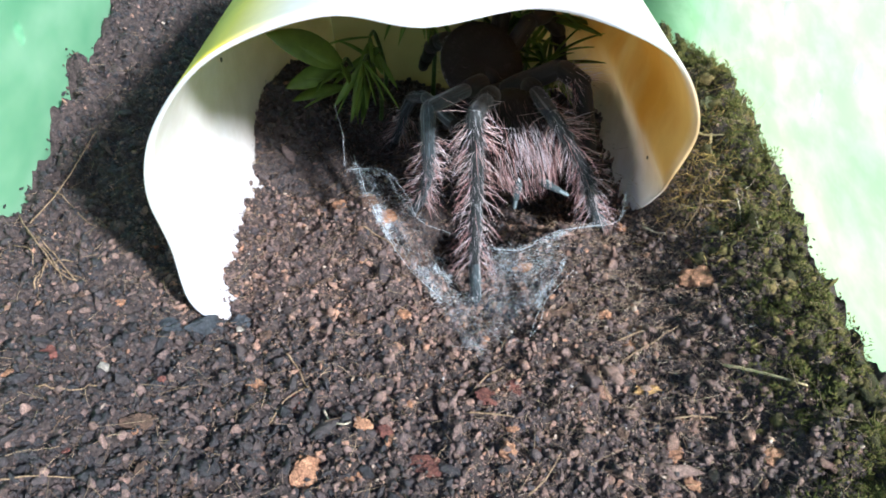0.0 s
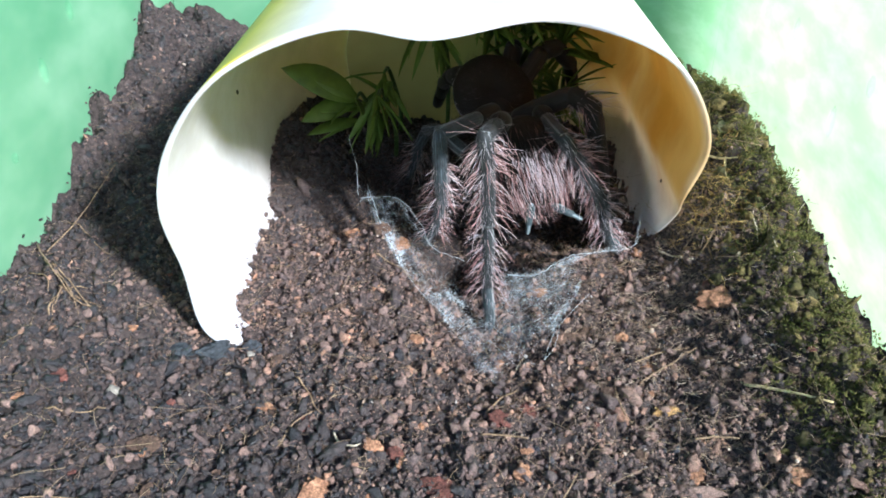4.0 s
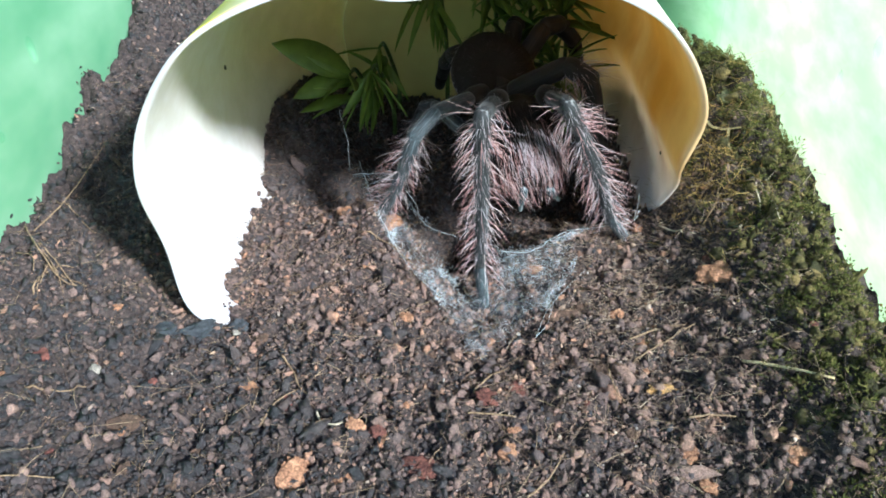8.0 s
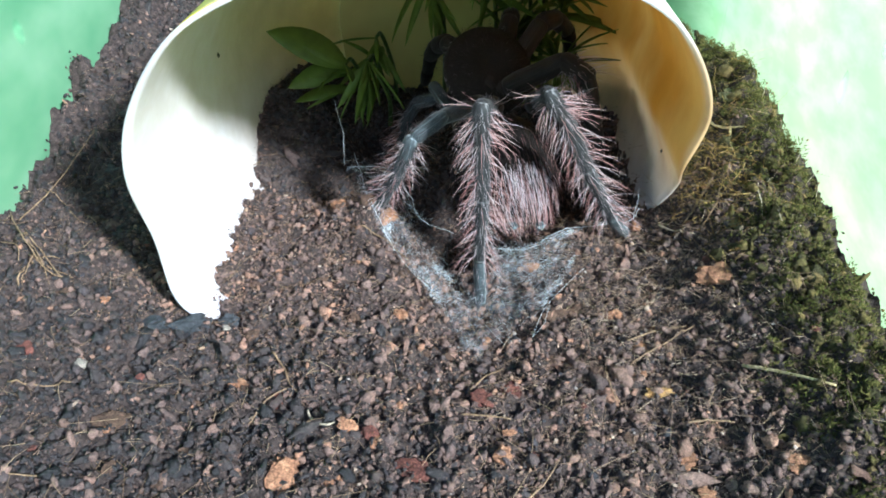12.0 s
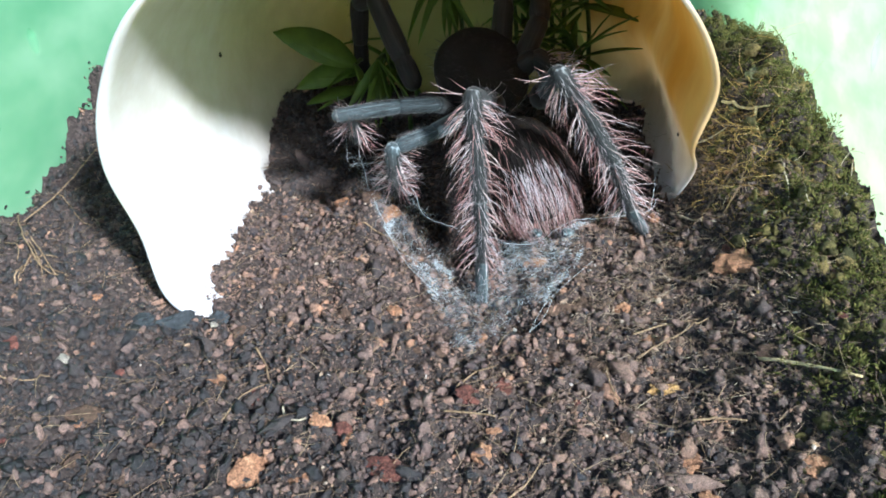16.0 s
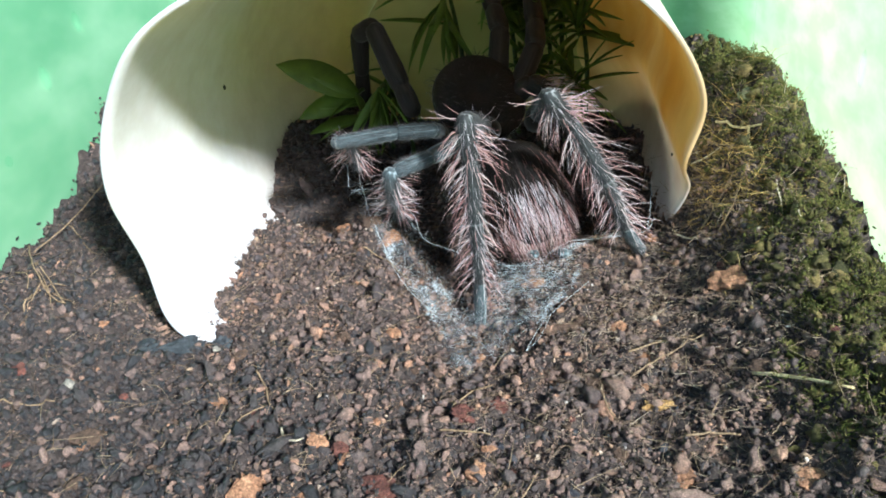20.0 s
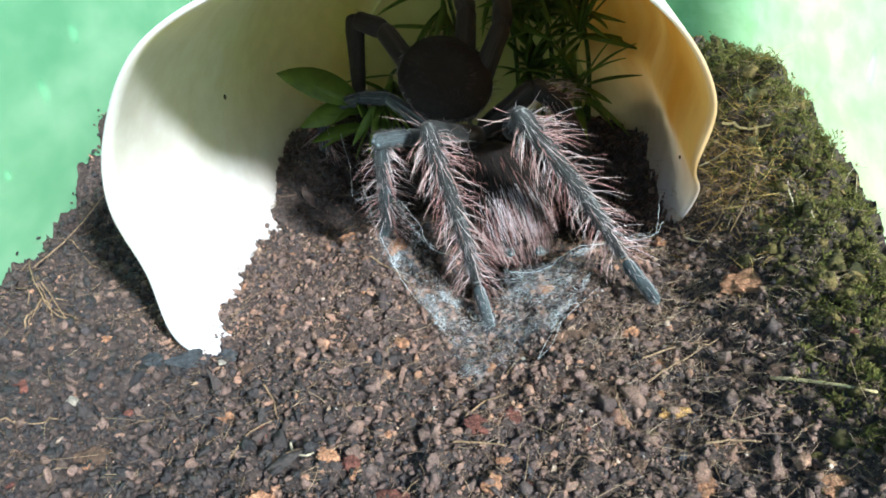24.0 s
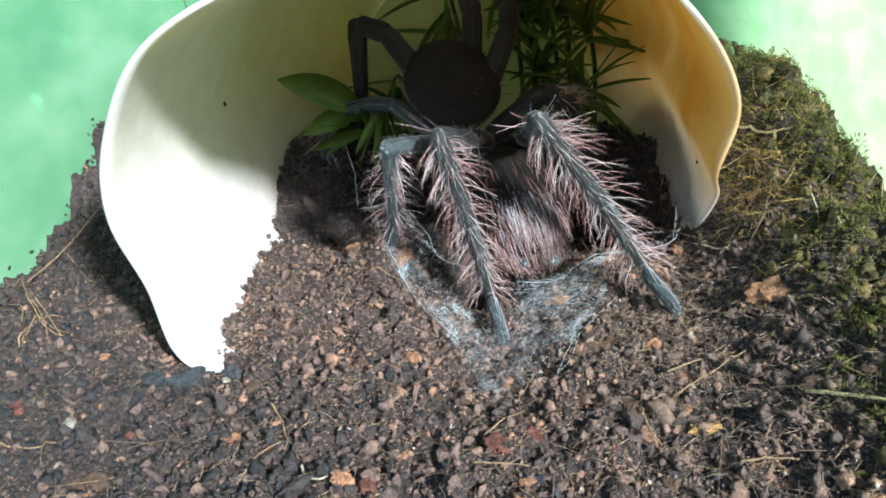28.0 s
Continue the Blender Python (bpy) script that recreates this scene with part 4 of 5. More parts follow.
    SAGGING.extend((ob, back, pivot @ pose(0, 0, 0, -16, 0, 0) @ pivot.inverted()) for ob in upper)
    tagged(web, "torn whitish spider silk stretched over the burrow mouth", "spider web")


# ---- the tarantula ----
ROOT = Vector((0.008, 0.165, 0.0))
LENGTHS = {"femur": 0.0185, "patella": 0.0092, "tibia": 0.0148, "metatarsus": 0.0162, "tarsus": 0.0098}
RADII = {"femur": (0.0021, 0.0020), "patella": (0.0020, 0.0019), "tibia": (0.0019, 0.0017), "metatarsus": (0.0016, 0.0013), "tarsus": (0.0015, 0.0013)}


def segment_mesh(name, stout=1.0):
    """A limb segment that hangs from its upper joint."""
    length, (r0, r1) = LENGTHS[name], [r * stout for r in RADII[name]]
    profile = [(r0 * 0.06, 0.0013), (r0 * 0.42, 0.0012), (r0 * 0.76, 0.0007), (r0 * 0.95, -0.0004), (r0 * 1.04, -length * 0.25), ((r0 + r1) / 2, -length * 0.6), (r1, -length * 0.92), (r1 * 0.85, -length), (r1 * 0.5, -length - 0.0007), (r1 * 0.06, -length - 0.0010)]
    v, f = lathe(profile, 14)
    return mesh_of(name, v, f, FOOT if name == "tarsus" else LEG)


def segment_hair(name, rng):
    """Long bristles that stand off a segment, and a short fur under them."""
    length, (r0, r1) = LENGTHS[name], RADII[name]
    long_n = {"femur": 10, "patella": 58, "tibia": 64, "metatarsus": 70, "tarsus": 0}[name]
    lying = {"femur": 40, "patella": 40, "tibia": 70, "metatarsus": 64, "tarsus": 46}[name]
    made = []
    for n, size, radius, splay, mat in ((long_n, 0.0075, 0.000054, 0.95, PINK), (long_n // 3, 0.0068, 0.00005, 0.9, WHITE_HAIR), (lying, 0.0034, 0.00003, 0.33, WHITE_HAIR), (lying * 2, 0.0036, 0.00004, 0.36, BLACK_HAIR),
                                        (600, 0.0012, 0.00003, 0.6, FUZZ)):
        if not n:
            continue
        if name == "tarsus":
            size *= 0.6
        a, s = rng.uniform(0, math.tau, n), rng.uniform(0.02, 0.97, n)
        if name == "femur":
            s = s * 0.65
        r = r0 + (r1 - r0) * s
        if splay > 0.8:
            # the long bristles stand on both flanks, few on the upper ridge; they arch over towards the foot
            a = np.where(rng.random(n) < 0.94, rng.choice([0.0, math.pi], n) + rng.normal(0, 0.55, n), a)
            s = (np.arange(n) + rng.uniform(0.0, 1.0, n)) / n
            if name == "patella":
                s = 0.14 + 0.86 * s
        radial = np.stack([np.cos(a), np.sin(a), np.zeros(n)], -1)
        roots = radial * r[:, None] * 0.95 + np.array([0, 0, -1.0]) * (s * length)[:, None]
        if splay > 0.8:
            ways = radial + np.array([0, 0, -0.45]) + rng.normal(0, 0.24, (n, 3))
            made.append((curved_hair(roots, ways, size * rng.uniform(0.55, 1.25, n), radius, np.array([0, 0, -0.36]) - radial * 0.14 + rng.normal(0, 0.10, (n, 3))), mat))
        else:
            ways = radial * splay + np.array([0, 0, -0.9 if splay < 0.5 else -0.45]) + rng.normal(0, 0.16, (n, 3))
            made.append((bristles(roots, ways, size * rng.uniform(0.55, 1.2, n), radius, np.array([0, 0, -0.1])), mat))
    return made


def build_spider():
    spider = new("tarantula")
    spider.location = ROOT
    pieces = {}
    rng = np.random.default_rng(12)
    # carapace: a flattened rounded shield with a fur fringe
    v, f = lathe([(0.0002, 0.0030), (0.0016, 0.0034), (0.0046, 0.0042), (0.0090, 0.0034), (0.0122, 0.0017), (0.0130, 0.0), (0.0120, -0.0016), (0.006, -0.0032), (0.001, -0.0036)], 32, 1.12)
    carapace = part("carapace", mesh_of("carapace", v, f, CUTICLE), spider, "dark brown-black rounded carapace with fine fur")
    n = 900
    a = rng.uniform(0, math.tau, n)
    q = np.sqrt(rng.uniform(0.1, 1, n))
    roots = np.stack([0.0122 * q * np.cos(a), 0.0136 * q * np.sin(a), 0.0040 * (1 - q ** 3)], -1)
    ways = np.stack([np.cos(a), np.sin(a), np.full(n, 0.5)], -1) + rng.normal(0, 0.3, (n, 3))
    v, t = bristles(roots, ways, rng.uniform(0.0012, 0.0034, n), 0.00005, np.zeros(3))
    part("fur", quick_mesh("fur", v, t, BLACK_HAIR, True), carapace)
    n = 420
    a, q = rng.uniform(0, math.tau, n), np.sqrt(rng.uniform(0.15, 1, n))
    roots = np.stack([0.0122 * q * np.cos(a), 0.0136 * q * np.sin(a), 0.0042 * (1 - q ** 3)], -1)
    ways = np.stack([np.cos(a), np.sin(a), np.full(n, 0.25)], -1) + rng.normal(0, 0.25, (n, 3))
    v, t = bristles(roots, ways, rng.uniform(0.0012, 0.0030, n), 0.00004, np.array([0, 0, -0.1]))
    part("fur", quick_mesh("fur", v, t, FUZZ, True), carapace, "sparse grey fur")
    # a paler fringe round the rim, and a greyish tuft where the abdomen begins
    n = 260
    a = np.where(np.arange(n) < 150, rng.uniform(0, math.tau, n), -math.pi / 2 + rng.normal(0, 0.35, n))
    roots = np.stack([0.0127 * np.cos(a), 0.0142 * np.sin(a), rng.uniform(-0.0004, 0.0014, n)], -1)
    ways = np.stack([np.cos(a), np.sin(a), np.full(n, 0.15)], -1) + rng.normal(0, 0.35, (n, 3))
    v, t = bristles(roots, ways, rng.uniform(0.0014, 0.0042, n), 0.00004, np.array([0, 0, -0.2]))
    part("fringe", quick_mesh("fringe", v, t, FUZZ, True), carapace, "greyish fringe of hair round the rim")
    n = 46
    a = rng.uniform(math.pi * 0.75, math.pi * 1.9, n)
    roots = np.stack([0.0129 * np.cos(a), 0.0145 * np.sin(a), rng.uniform(0.0, 0.001, n)], -1)
    ways = np.stack([-np.sin(a), np.cos(a), np.full(n, 0.2)], -1) + rng.normal(0, 0.4, (n, 3))
    v, t = bristles(roots, ways, rng.uniform(0.0014, 0.0034, n), 0.00003, np.array([0, 0, -0.1]))
    part("fringe", quick_mesh("fringe", v, t, WHITE_HAIR, True), carapace, "few pale hairs along the rim")
    pieces["carapace"] = carapace
    # abdomen: egg-shaped, long axis z, its end downwards
    profile = [(0.0006, 0.0145), (0.004, 0.0135), (0.0068, 0.0105), (0.0088, 0.006), (0.0098, 0.0), (0.0094, -0.005), (0.0078, -0.0095), (0.005, -0.0128), (0.002, -0.0142), (0.0006, -0.0146)]
    v, f = lathe(profile, 26, 0.9)
    abdomen = part("abdomen", mesh_of("abdomen", v, f, CUTICLE), spider, "black abdomen with long pink and white hair")
    for mat, label, count, z0, z1, size, thick in (
            (BLACK_HAIR, "black hair on the upper side", 1200, -0.009, 0.013, 0.0066, 0.00007),
            (RED_HAIR, "long russet hair swept towards the rear", 230, -0.0105, 0.008, 0.0090, 0.00006),
            (PINK, "pink hair round the rear end", 230, -0.0138, -0.0050, 0.0080, 0.000055),
            (WHITE_HAIR, "pale lilac hair on the middle", 220, -0.0122, -0.0025, 0.0062, 0.000056)):
        z = rng.uniform(z0, z1, count)
        if mat is RED_HAIR:
            z = z0 + (z1 - z0) * rng.random(count) ** 1.5
        a = rng.uniform(0, math.tau, count)
        if mat is WHITE_HAIR:
            a = -math.pi / 2 + 0.1 + rng.normal(0, 0.5, count)
        r = np.interp(z, [p[1] for p in reversed(profile)], [p[0] for p in reversed(profile)])
        radial = np.stack([np.cos(a), 0.9 * np.sin(a), np.zeros(count)], -1)
        lean = np.interp(z, [-0.014, -0.006, 0.004], [0.10, 0.42, 0.50])
        ways = radial * lean[:, None] + np.array([0, 0, -1.0]) + rng.normal(0, 0.085, (count, 3))
        v, t = curved_hair(radial * r[:, None] * 0.98 + np.array([0, 0, 1.0]) * z[:, None], ways, size * rng.uniform(0.65, 1.15, count), thick, radial * -0.34)
        part("hair", quick_mesh("hair", v, t, mat, True), abdomen, label)
    v, f = lathe([(0.0003, 0.0010), (0.0011, 0.0), (0.0012, -0.0022), (0.0009, -0.0026), (0.00095, -0.0030), (0.0009, -0.0050), (0.0006, -0.0054), (0.0006, -0.0074), (0.0002, -0.0080)], 10)
    prong = mesh_of("spinneret", v, f, FOOT)
    for side in ("left", "right"):
        pieces["spinneret", side] = part("spinneret", prong, spider, "blue-grey jointed spinneret")
    pieces["abdomen"] = abdomen
    # eight legs of five segments
    meshes = {name: segment_mesh(name) for name in LENGTHS}
    # stouter copies with the shade put into their colour
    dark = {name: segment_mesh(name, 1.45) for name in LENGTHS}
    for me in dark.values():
        me.materials[0] = SHADED_LEG
    blue = {name: segment_mesh(name) for name in LENGTHS}
    for me in blue.values():
        me.materials[0] = BLUE_LEG
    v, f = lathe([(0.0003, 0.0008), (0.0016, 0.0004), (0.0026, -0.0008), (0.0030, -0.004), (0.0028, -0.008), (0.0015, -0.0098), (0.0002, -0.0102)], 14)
    coxa = mesh_of("coxa", v, f, SHADED_LEG)
    hair = {name: [[(quick_mesh("hair", *arrays, mat, True)) for arrays, mat in segment_hair(name, rng)] for _ in range(2)] for name in LENGTHS}
    shaded_hair = {name: quick_mesh("hair", *segment_hair(name, rng)[-1][0], BLACK_HAIR, True) for name in LENGTHS}
    v, f = lathe([(0.0008, 0.0002), (0.0019, 0.0001), (0.00212, -0.0001), (0.0019, -0.0004), (0.0010, -0.0005)], 12)
    ring = mesh_of("joint_ring", v, f, JOINT)
    labels = {"femur": "dark slate-grey furry femur", "patella": "grey furry patella with pink bristles", "tibia": "grey tibia fringed with long pink bristles",
              "metatarsus": "grey metatarsus fringed with long pink bristles", "tarsus": "blue-grey velvety foot"}
    for k, leg in enumerate(("L1", "L2", "L3", "L4", "R1", "R2", "R3", "R4")):
        pieces[leg, "coxa"] = part("coxa", coxa, spider, "dark stout base of the leg")
        for name in LENGTHS:
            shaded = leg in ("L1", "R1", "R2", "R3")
            seg = part(name, (dark if shaded else blue if leg in ("L2", "L3") and name != "tarsus" else meshes)[name], spider, "shade-darkened brown furry " + name if shaded else labels[name])
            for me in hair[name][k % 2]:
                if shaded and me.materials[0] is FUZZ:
                    part("bristles", shaded_hair[name], seg)
                elif leg in ("L4", "R4") or (leg, name) in (("L3", "tibia"), ("L3", "metatarsus"), ("L2", "metatarsus"), ("R3", "patella")) or me.materials[0] in (FUZZ, BLACK_HAIR):
                    part("bristles", me, seg)
            if name in ("tibia", "metatarsus") and not shaded:
                ratio = RADII[name][1] / 0.0021
                part("joint_ring", ring, seg, "pale ring at the joint", Matrix.Translation((0, 0, -LENGTHS[name] * 0.97)) @ Matrix.Diagonal((ratio, ratio, 1, 1)))
            pieces[leg, name] = seg
    tagged(spider, "dark tarantula with pink-bristled legs backing out of its burrow", "spider")
    return pieces


# Joints of the three legs that show, in millimetres: knee, patella's end, tibia's end, metatarsus' end, tip of the foot.
VISIBLE = {
    "L4": {
        "in": [(7.2, 152.0, 40.9), (8.1, 152.5, 31.8), (8.3, 150.0, 15.5), (8.2, 147.0, 0.3), (8.8, 142.0, -8.6)],
        "out": [(9.4, 152.0, 38.7), (9.2, 152.5, 29.6), (9.0, 150.0, 14.9), (8.2, 147.0, -0.8), (9.0, 142.0, -8.6)],
        "low": [(10.0, 152.0, 40.1), (9.6, 152.5, 30.8), (9.2, 150.0, 17.4), (7.7, 147.0, -0.3), (8.8, 142.0, -9.5)],
        "lower": [(9.3, 152.0, 39.3), (9.6, 152.5, 30.8), (9.7, 150.0, 16.6), (8.9, 147.0, -0.2), (9.4, 142.0, -9.5)],
        "wide": [(9.5, 151.6, 37.7), (9.7, 151.0, 28.3), (9.9, 148.0, 14.4), (9.3, 147.0, -1.8), (9.0, 142.0, -9.6)],
        "last": [(-1.0, 157.0, 35.9), (0.7, 155.0, 29.4), (4.0, 152.0, 15.6), (7.0, 149.0, -2.5), (9.5, 143.0, -10.7)],
    },
    "R4": {
        "in": [(28, 168, 32.5), (33, 168, 25), (38, 167, 16.5), (42, 167, 3.5), (45, 167, -1)],
        "out": [(29.0, 155.0, 39.2), (33.1, 158.0, 29.9), (37.1, 158.0, 20.6), (41.8, 159.0, 6.0), (46.7, 162.0, -2.2)],
        "low": [(24.0, 155.0, 37.7), (28.7, 157.0, 31.5), (33.0, 157.0, 23.2), (40.0, 157.0, 7.4), (47.3, 161.0, -2.2)],
        "lower": [(23.8, 153.0, 41.8), (28.3, 156.0, 34.3), (34.4, 156.0, 21.0), (41.6, 156.0, 7.4), (47.7, 161.0, -1.4)],
        "wide": [(27.6, 150.0, 42.1), (32.4, 155.0, 33.0), (38.9, 152.0, 21.5), (43.9, 156.0, 5.9), (47.6, 160.0, -2.0)],
        "last": [(20.3, 146.0, 41.0), (24.7, 147.0, 33.7), (32.8, 146.0, 20.9), (41.1, 147.0, 3.7), (46.1, 141.0, -1.8)],
    },
    "L3": {
        "in": [(-4, 175, 31), (-4, 173, 23), (-4, 176, 10), (-6, 180, 0), (-9, 182, -7)],
        "out": [(-2.4, 168.0, 32.4), (-7.2, 162.0, 29.2), (-11.7, 165.0, 16.6), (-16.1, 168.0, 7.2), (-19.4, 169.0, 2.5)],
        "low": [(-0.3, 168.0, 29.4), (-6.0, 162.0, 31.4), (-12.5, 165.0, 18.3), (-16.3, 168.0, 8.2), (-21.2, 169.0, 0.6)],
        "lower": [(0.2, 167.0, 30.8), (-7.3, 161.0, 27.1), (-11.1, 165.0, 16.5), (-15.7, 168.0, 7.3), (-20.7, 169.0, 1.0)],
        "wide": [(-1.7, 163.0, 24.6), (-10.1, 156.0, 24.2), (-12.7, 164.7, 12.5), (-15.8, 177.5, 3.1), (-17.7, 185.2, -2.7)],
        "last": [(-7.5, 164.0, 31.6), (-12.2, 158.0, 33.5), (-15.2, 164.0, 19.5), (-16.8, 168.0, 8.4), (-20.6, 169.0, 0.3)],
    },
}
# The middle of the carapace, and the front and rear end of the abdomen, in millimetres.
BODY = {
    "in": ((12, 212, 27), (18, 192, 28), (23.5, 163, 15.5)),
    "out": ((13, 210, 26), (18, 190, 27), (23, 161, 14)),
    "low": ((13, 208, 28), (16, 189, 25), (19.5, 160, 6)),
    "lower": ((12, 205, 27), (16, 186, 23), (20.5, 157, 5)),
    "wide": ((7.5, 198, 26.5), (15, 181, 22), (25.5, 151, 4)),
    "last": ((-2, 200, 34), (9, 180, 23), (18, 153, 5.5)),
}
# The other legs, as they stand about the carapace (millimetres from its middle): root, knee and the joints beyond.
FRONT = {
    "L1": [(-9, 4, 2), (-18, 14, 12), (-27, 18, 15), (-29, 20, 3), (-31, 22, -9), (-32, 24, -16)],
    "R1": [(5, 10, 4), (6, 18, 14), (4, 26, 18), (2, 34, 22), (1, 40, 26), (0, 44, 28)],
    "R2": [(11, 6, 1), (16, 12, 10), (16, 20, 14), (15, 29, 19), (14, 36, 22), (14, 42, 24)],
}
FRONT_IN = {
    "L1": [(-6, 9, 0), (-10, 16, 1), (-13, 23, -2), (-16, 33, -8), (-18, 42, -16), (-19, 46, -20)],
    "R1": [(5, 10, 2), (7, 20, 8), (8, 27, 6), (9, 38, 0), (10, 48, -9), (10, 52, -14)],
    "R2": [(9, 8, 1), (16, 14, 9), (21, 20, 8), (27, 28, 0), (30, 34, -12), (31, 36, -20)],
}
L2_AT = {"in": [(0, 208, 12), (-6, 218, 13), (-10, 224, 10), (-13, 228, 3), (-15, 230, -4), (-16, 231, -7)],
         "wide": [(-2, 186, 22), (-1.5, 171, 28.5), (-10, 167, 30), (-20.5, 164, 30), (-24, 176, 19.5), (-26, 184, 14)],
         "last": [(-8, 200, 20), (-21, 210, 27), (-30, 213, 27), (-44, 215, 23), (-47, 218, 9), (-47, 220, 2)]}
L1_WIDE = [(-12, 199, 25), (-22, 210, 46), (-28, 216, 43), (-31, 222, 30), (-33, 226, 16), (-34, 228, 8)]
R3_AT = {"in": [(16, 198, 24), (33, 191, 35), (38, 186, 33), (41, 184, 20), (43, 183, 8), (44, 183, 0)],
         "wide": [(12, 200, 22), (22, 201, 29), (28, 199, 25), (33, 198, 13), (36, 197, 4), (37, 198, -2)]}
TIMES = [(0.0, "in"), (3.5, "in"), (5.65, "in"), (5.95, "out"), (8.0, "out"), (10.0, "low"), (11.0, "lower"), (11.6, "lower"), (13.6, "wide"), (21.6, "wide"), (23.5, "last"), (28.0, "last")]


def hang(a, b):
    """The pose of a segment that hangs from a towards b, in the spider's space."""
    a, b = Vector(a) * 0.001 - ROOT, Vector(b) * 0.001 - ROOT
    turn = Vector((0, 0, -1)).rotation_difference((b - a).normalized())
    return Matrix.Translation(a) @ turn.to_matrix().to_4x4()


def joints(leg, state):
    middle, front, _ = BODY[state]
    if leg == "L1" and state == "wide":
        return L1_WIDE
    if leg in FRONT:
        return [tuple(p + q for p, q in zip(middle, j)) for j in (FRONT if state in ("wide", "last") else FRONT_IN)[leg]]
    if leg == "L2":
        return L2_AT[state if state in ("wide", "last") else "in"]
    if leg == "R3":
        return R3_AT["wide" if state in ("wide", "last") else "in"]
    side = {"L4": (-2, 0, 1), "R4": (7, 0, 1), "L3": (-7, 4, 0)}[leg]
    return [tuple(p + q for p, q in zip(front, side))] + VISIBLE[leg][state]


def motions():
    for ob, still, sag in SAGGING:
        walk(ob, [(0.0, still), (5.75, still), (6.05, still @ sag), (28.0, still @ sag)])
    names = list(LENGTHS)
    for key, ob in PIECES.items():
        rows = []
        for t, state in TIMES:
            middle, front, rear = BODY[state]
            if key == "carapace":
                way = Vector(middle) - Vector(rear)
                m = Matrix.Translation(Vector(middle) * 0.001 - ROOT) @ pose(0, 0, 0, 0, 0, math.degrees(math.atan2(-way.x, way.y))) @ pose(0, 0, 0, 38)
            elif key == "abdomen":
                m = hang([(p + q) / 2 for p, q in zip(front, rear)], rear)
            elif key[0] == "spinneret":
                # spread out while the rear is raised, folded under it later
                s = -1 if key[1] == "left" else 1
                spread = (-0.1, -0.2, -1.0) if s < 0 else (0.9, -0.3, -0.35)
                base = Vector(rear) + Vector((3.2 * s, 2.0, -1.5))
                if state == "out":
                    spread = (-0.1, 0.25, -1.0) if s < 0 else (0.4, 0.5, -0.7)
                m = hang(base, base + Vector(spread if state in ("in", "out") else (0.25 * s, 0.8, -0.5)))
            else:
                leg, name = key
                j = joints(leg, state)
                k = names.index(name) if name in names else -1
                if k < 0:
                    # the coxa goes on from the femur into the body
                    way = (Vector(j[0]) - Vector(j[1])).normalized()
                    base = Vector(j[1]) + way * LENGTHS["femur"] * 1000
                    m = hang(base, base + way)
                elif k == 0:
                    # the femur is set from the knee back towards the body
                    knee, base = Vector(j[1]), Vector(j[0])
                    base = knee + (base - knee).normalized() * LENGTHS["femur"] * 1000
                    m = hang(base, knee)
                else:
                    m = hang(j[k], j[k + 1])
            rows.append((t, m))
        walk(ob, rows)


# ---- building ----
build_tub()
GROUND = build_soil()
build_shelter()
build_plant(-0.032, 0.216, 0.025, 3, 5, (-0.6, -0.5, 0.0), 0.5, 0.014, "green artificial plant with two broad leaves inside the shelter", 1.0,
            [(-0.052, 0.206, 0.04), (-0.048, 0.203, 0.023), (-0.028, 0.205, 0.024), (-0.047, 0.212, 0.038)], 0.34)
build_plant(-0.025, 0.216, 0.026, 14, 9, (-0.1, -0.4, -0.6), 0.6, 0.015, "drooping green sprig with narrow fronds over the burrow", 0.5,
            [(-0.029, 0.206, 0.009), (-0.026, 0.206, 0.022), (-0.02, 0.205, 0.016), (-0.012, 0.206, 0.015), (-0.035, 0.208, 0.013), (-0.017, 0.21, 0.016)], 0.15)
build_plant(0.012, 0.250, 0.052, 9, 30, (0.3, -0.35, 0.1), 0.9, 0.021, "dim green fronds at the closed end of the shelter", 0.4)
build_plant(0.024, 0.243, 0.046, 5, 34, (-0.05, -0.3, 0.3), 0.8, 0.022, "dark green leafy sprig standing behind the spider", 0.45)
build_plant(0.036, 0.240, 0.040, 31, 26, (0.0, -0.4, 0.4), 0.8, 0.019, "dark narrow fronds against the wall of the shelter", 0.35)
build_plant(0.028, 0.250, 0.062, 37, 26, (0.1, -0.5, -0.5), 0.8, 0.019, "dim hanging fronds under the roof of the shelter", 0.35)
build_plant(-0.006, 0.247, 0.050, 41, 16, (-0.2, -0.5, -0.1), 0.8, 0.021, "shaded narrow fronds behind the spider", 0.4)
# two sprigs added only to darken the back of the shelter
build_plant(0.034, 0.232, 0.020, 51, 30, (-0.1, -0.5, 0.3), 0.9, 0.018, "dense sprig added low behind the spider to darken the back", 0.4)
build_plant(0.020, 0.240, 0.026, 53, 30, (0.1, -0.5, 0.4), 0.9, 0.019, "dense sprig added at the closed end to darken it", 0.4)
build_plant(-0.024, 0.232, 0.028, 43, 16, (-0.2, -0.6, -0.1), 0.8, 0.015, "low leafy sprig behind the burrow", 0.5)
PIECES = build_spider()
build_web()
bark_chip(0.0630, 0.1372, 0.0070, 0.0060, "o")
bark_chip(0.0453, 0.1073, 0.0056, 0.0026, "y")
bark_chip(0.0215, 0.1516, 0.0051, 0.0028, "o")
bark_chip(-0.0165, 0.1672, 0.0066, 0.0046, "o")
bark_chip(0.0095, 0.1055, 0.0050, 0.0039, "r")
bark_chip(0.0152, 0.1075, 0.0044, 0.0063, "r")
bark_chip(-0.0415, 0.1093, 0.0046, 0.0033, "o")
bark_chip(-0.0320, 0.1051, 0.0033, 0.0048, "r")
bark_chip(-0.0169, 0.0966, 0.0033, 0.0031, "o")
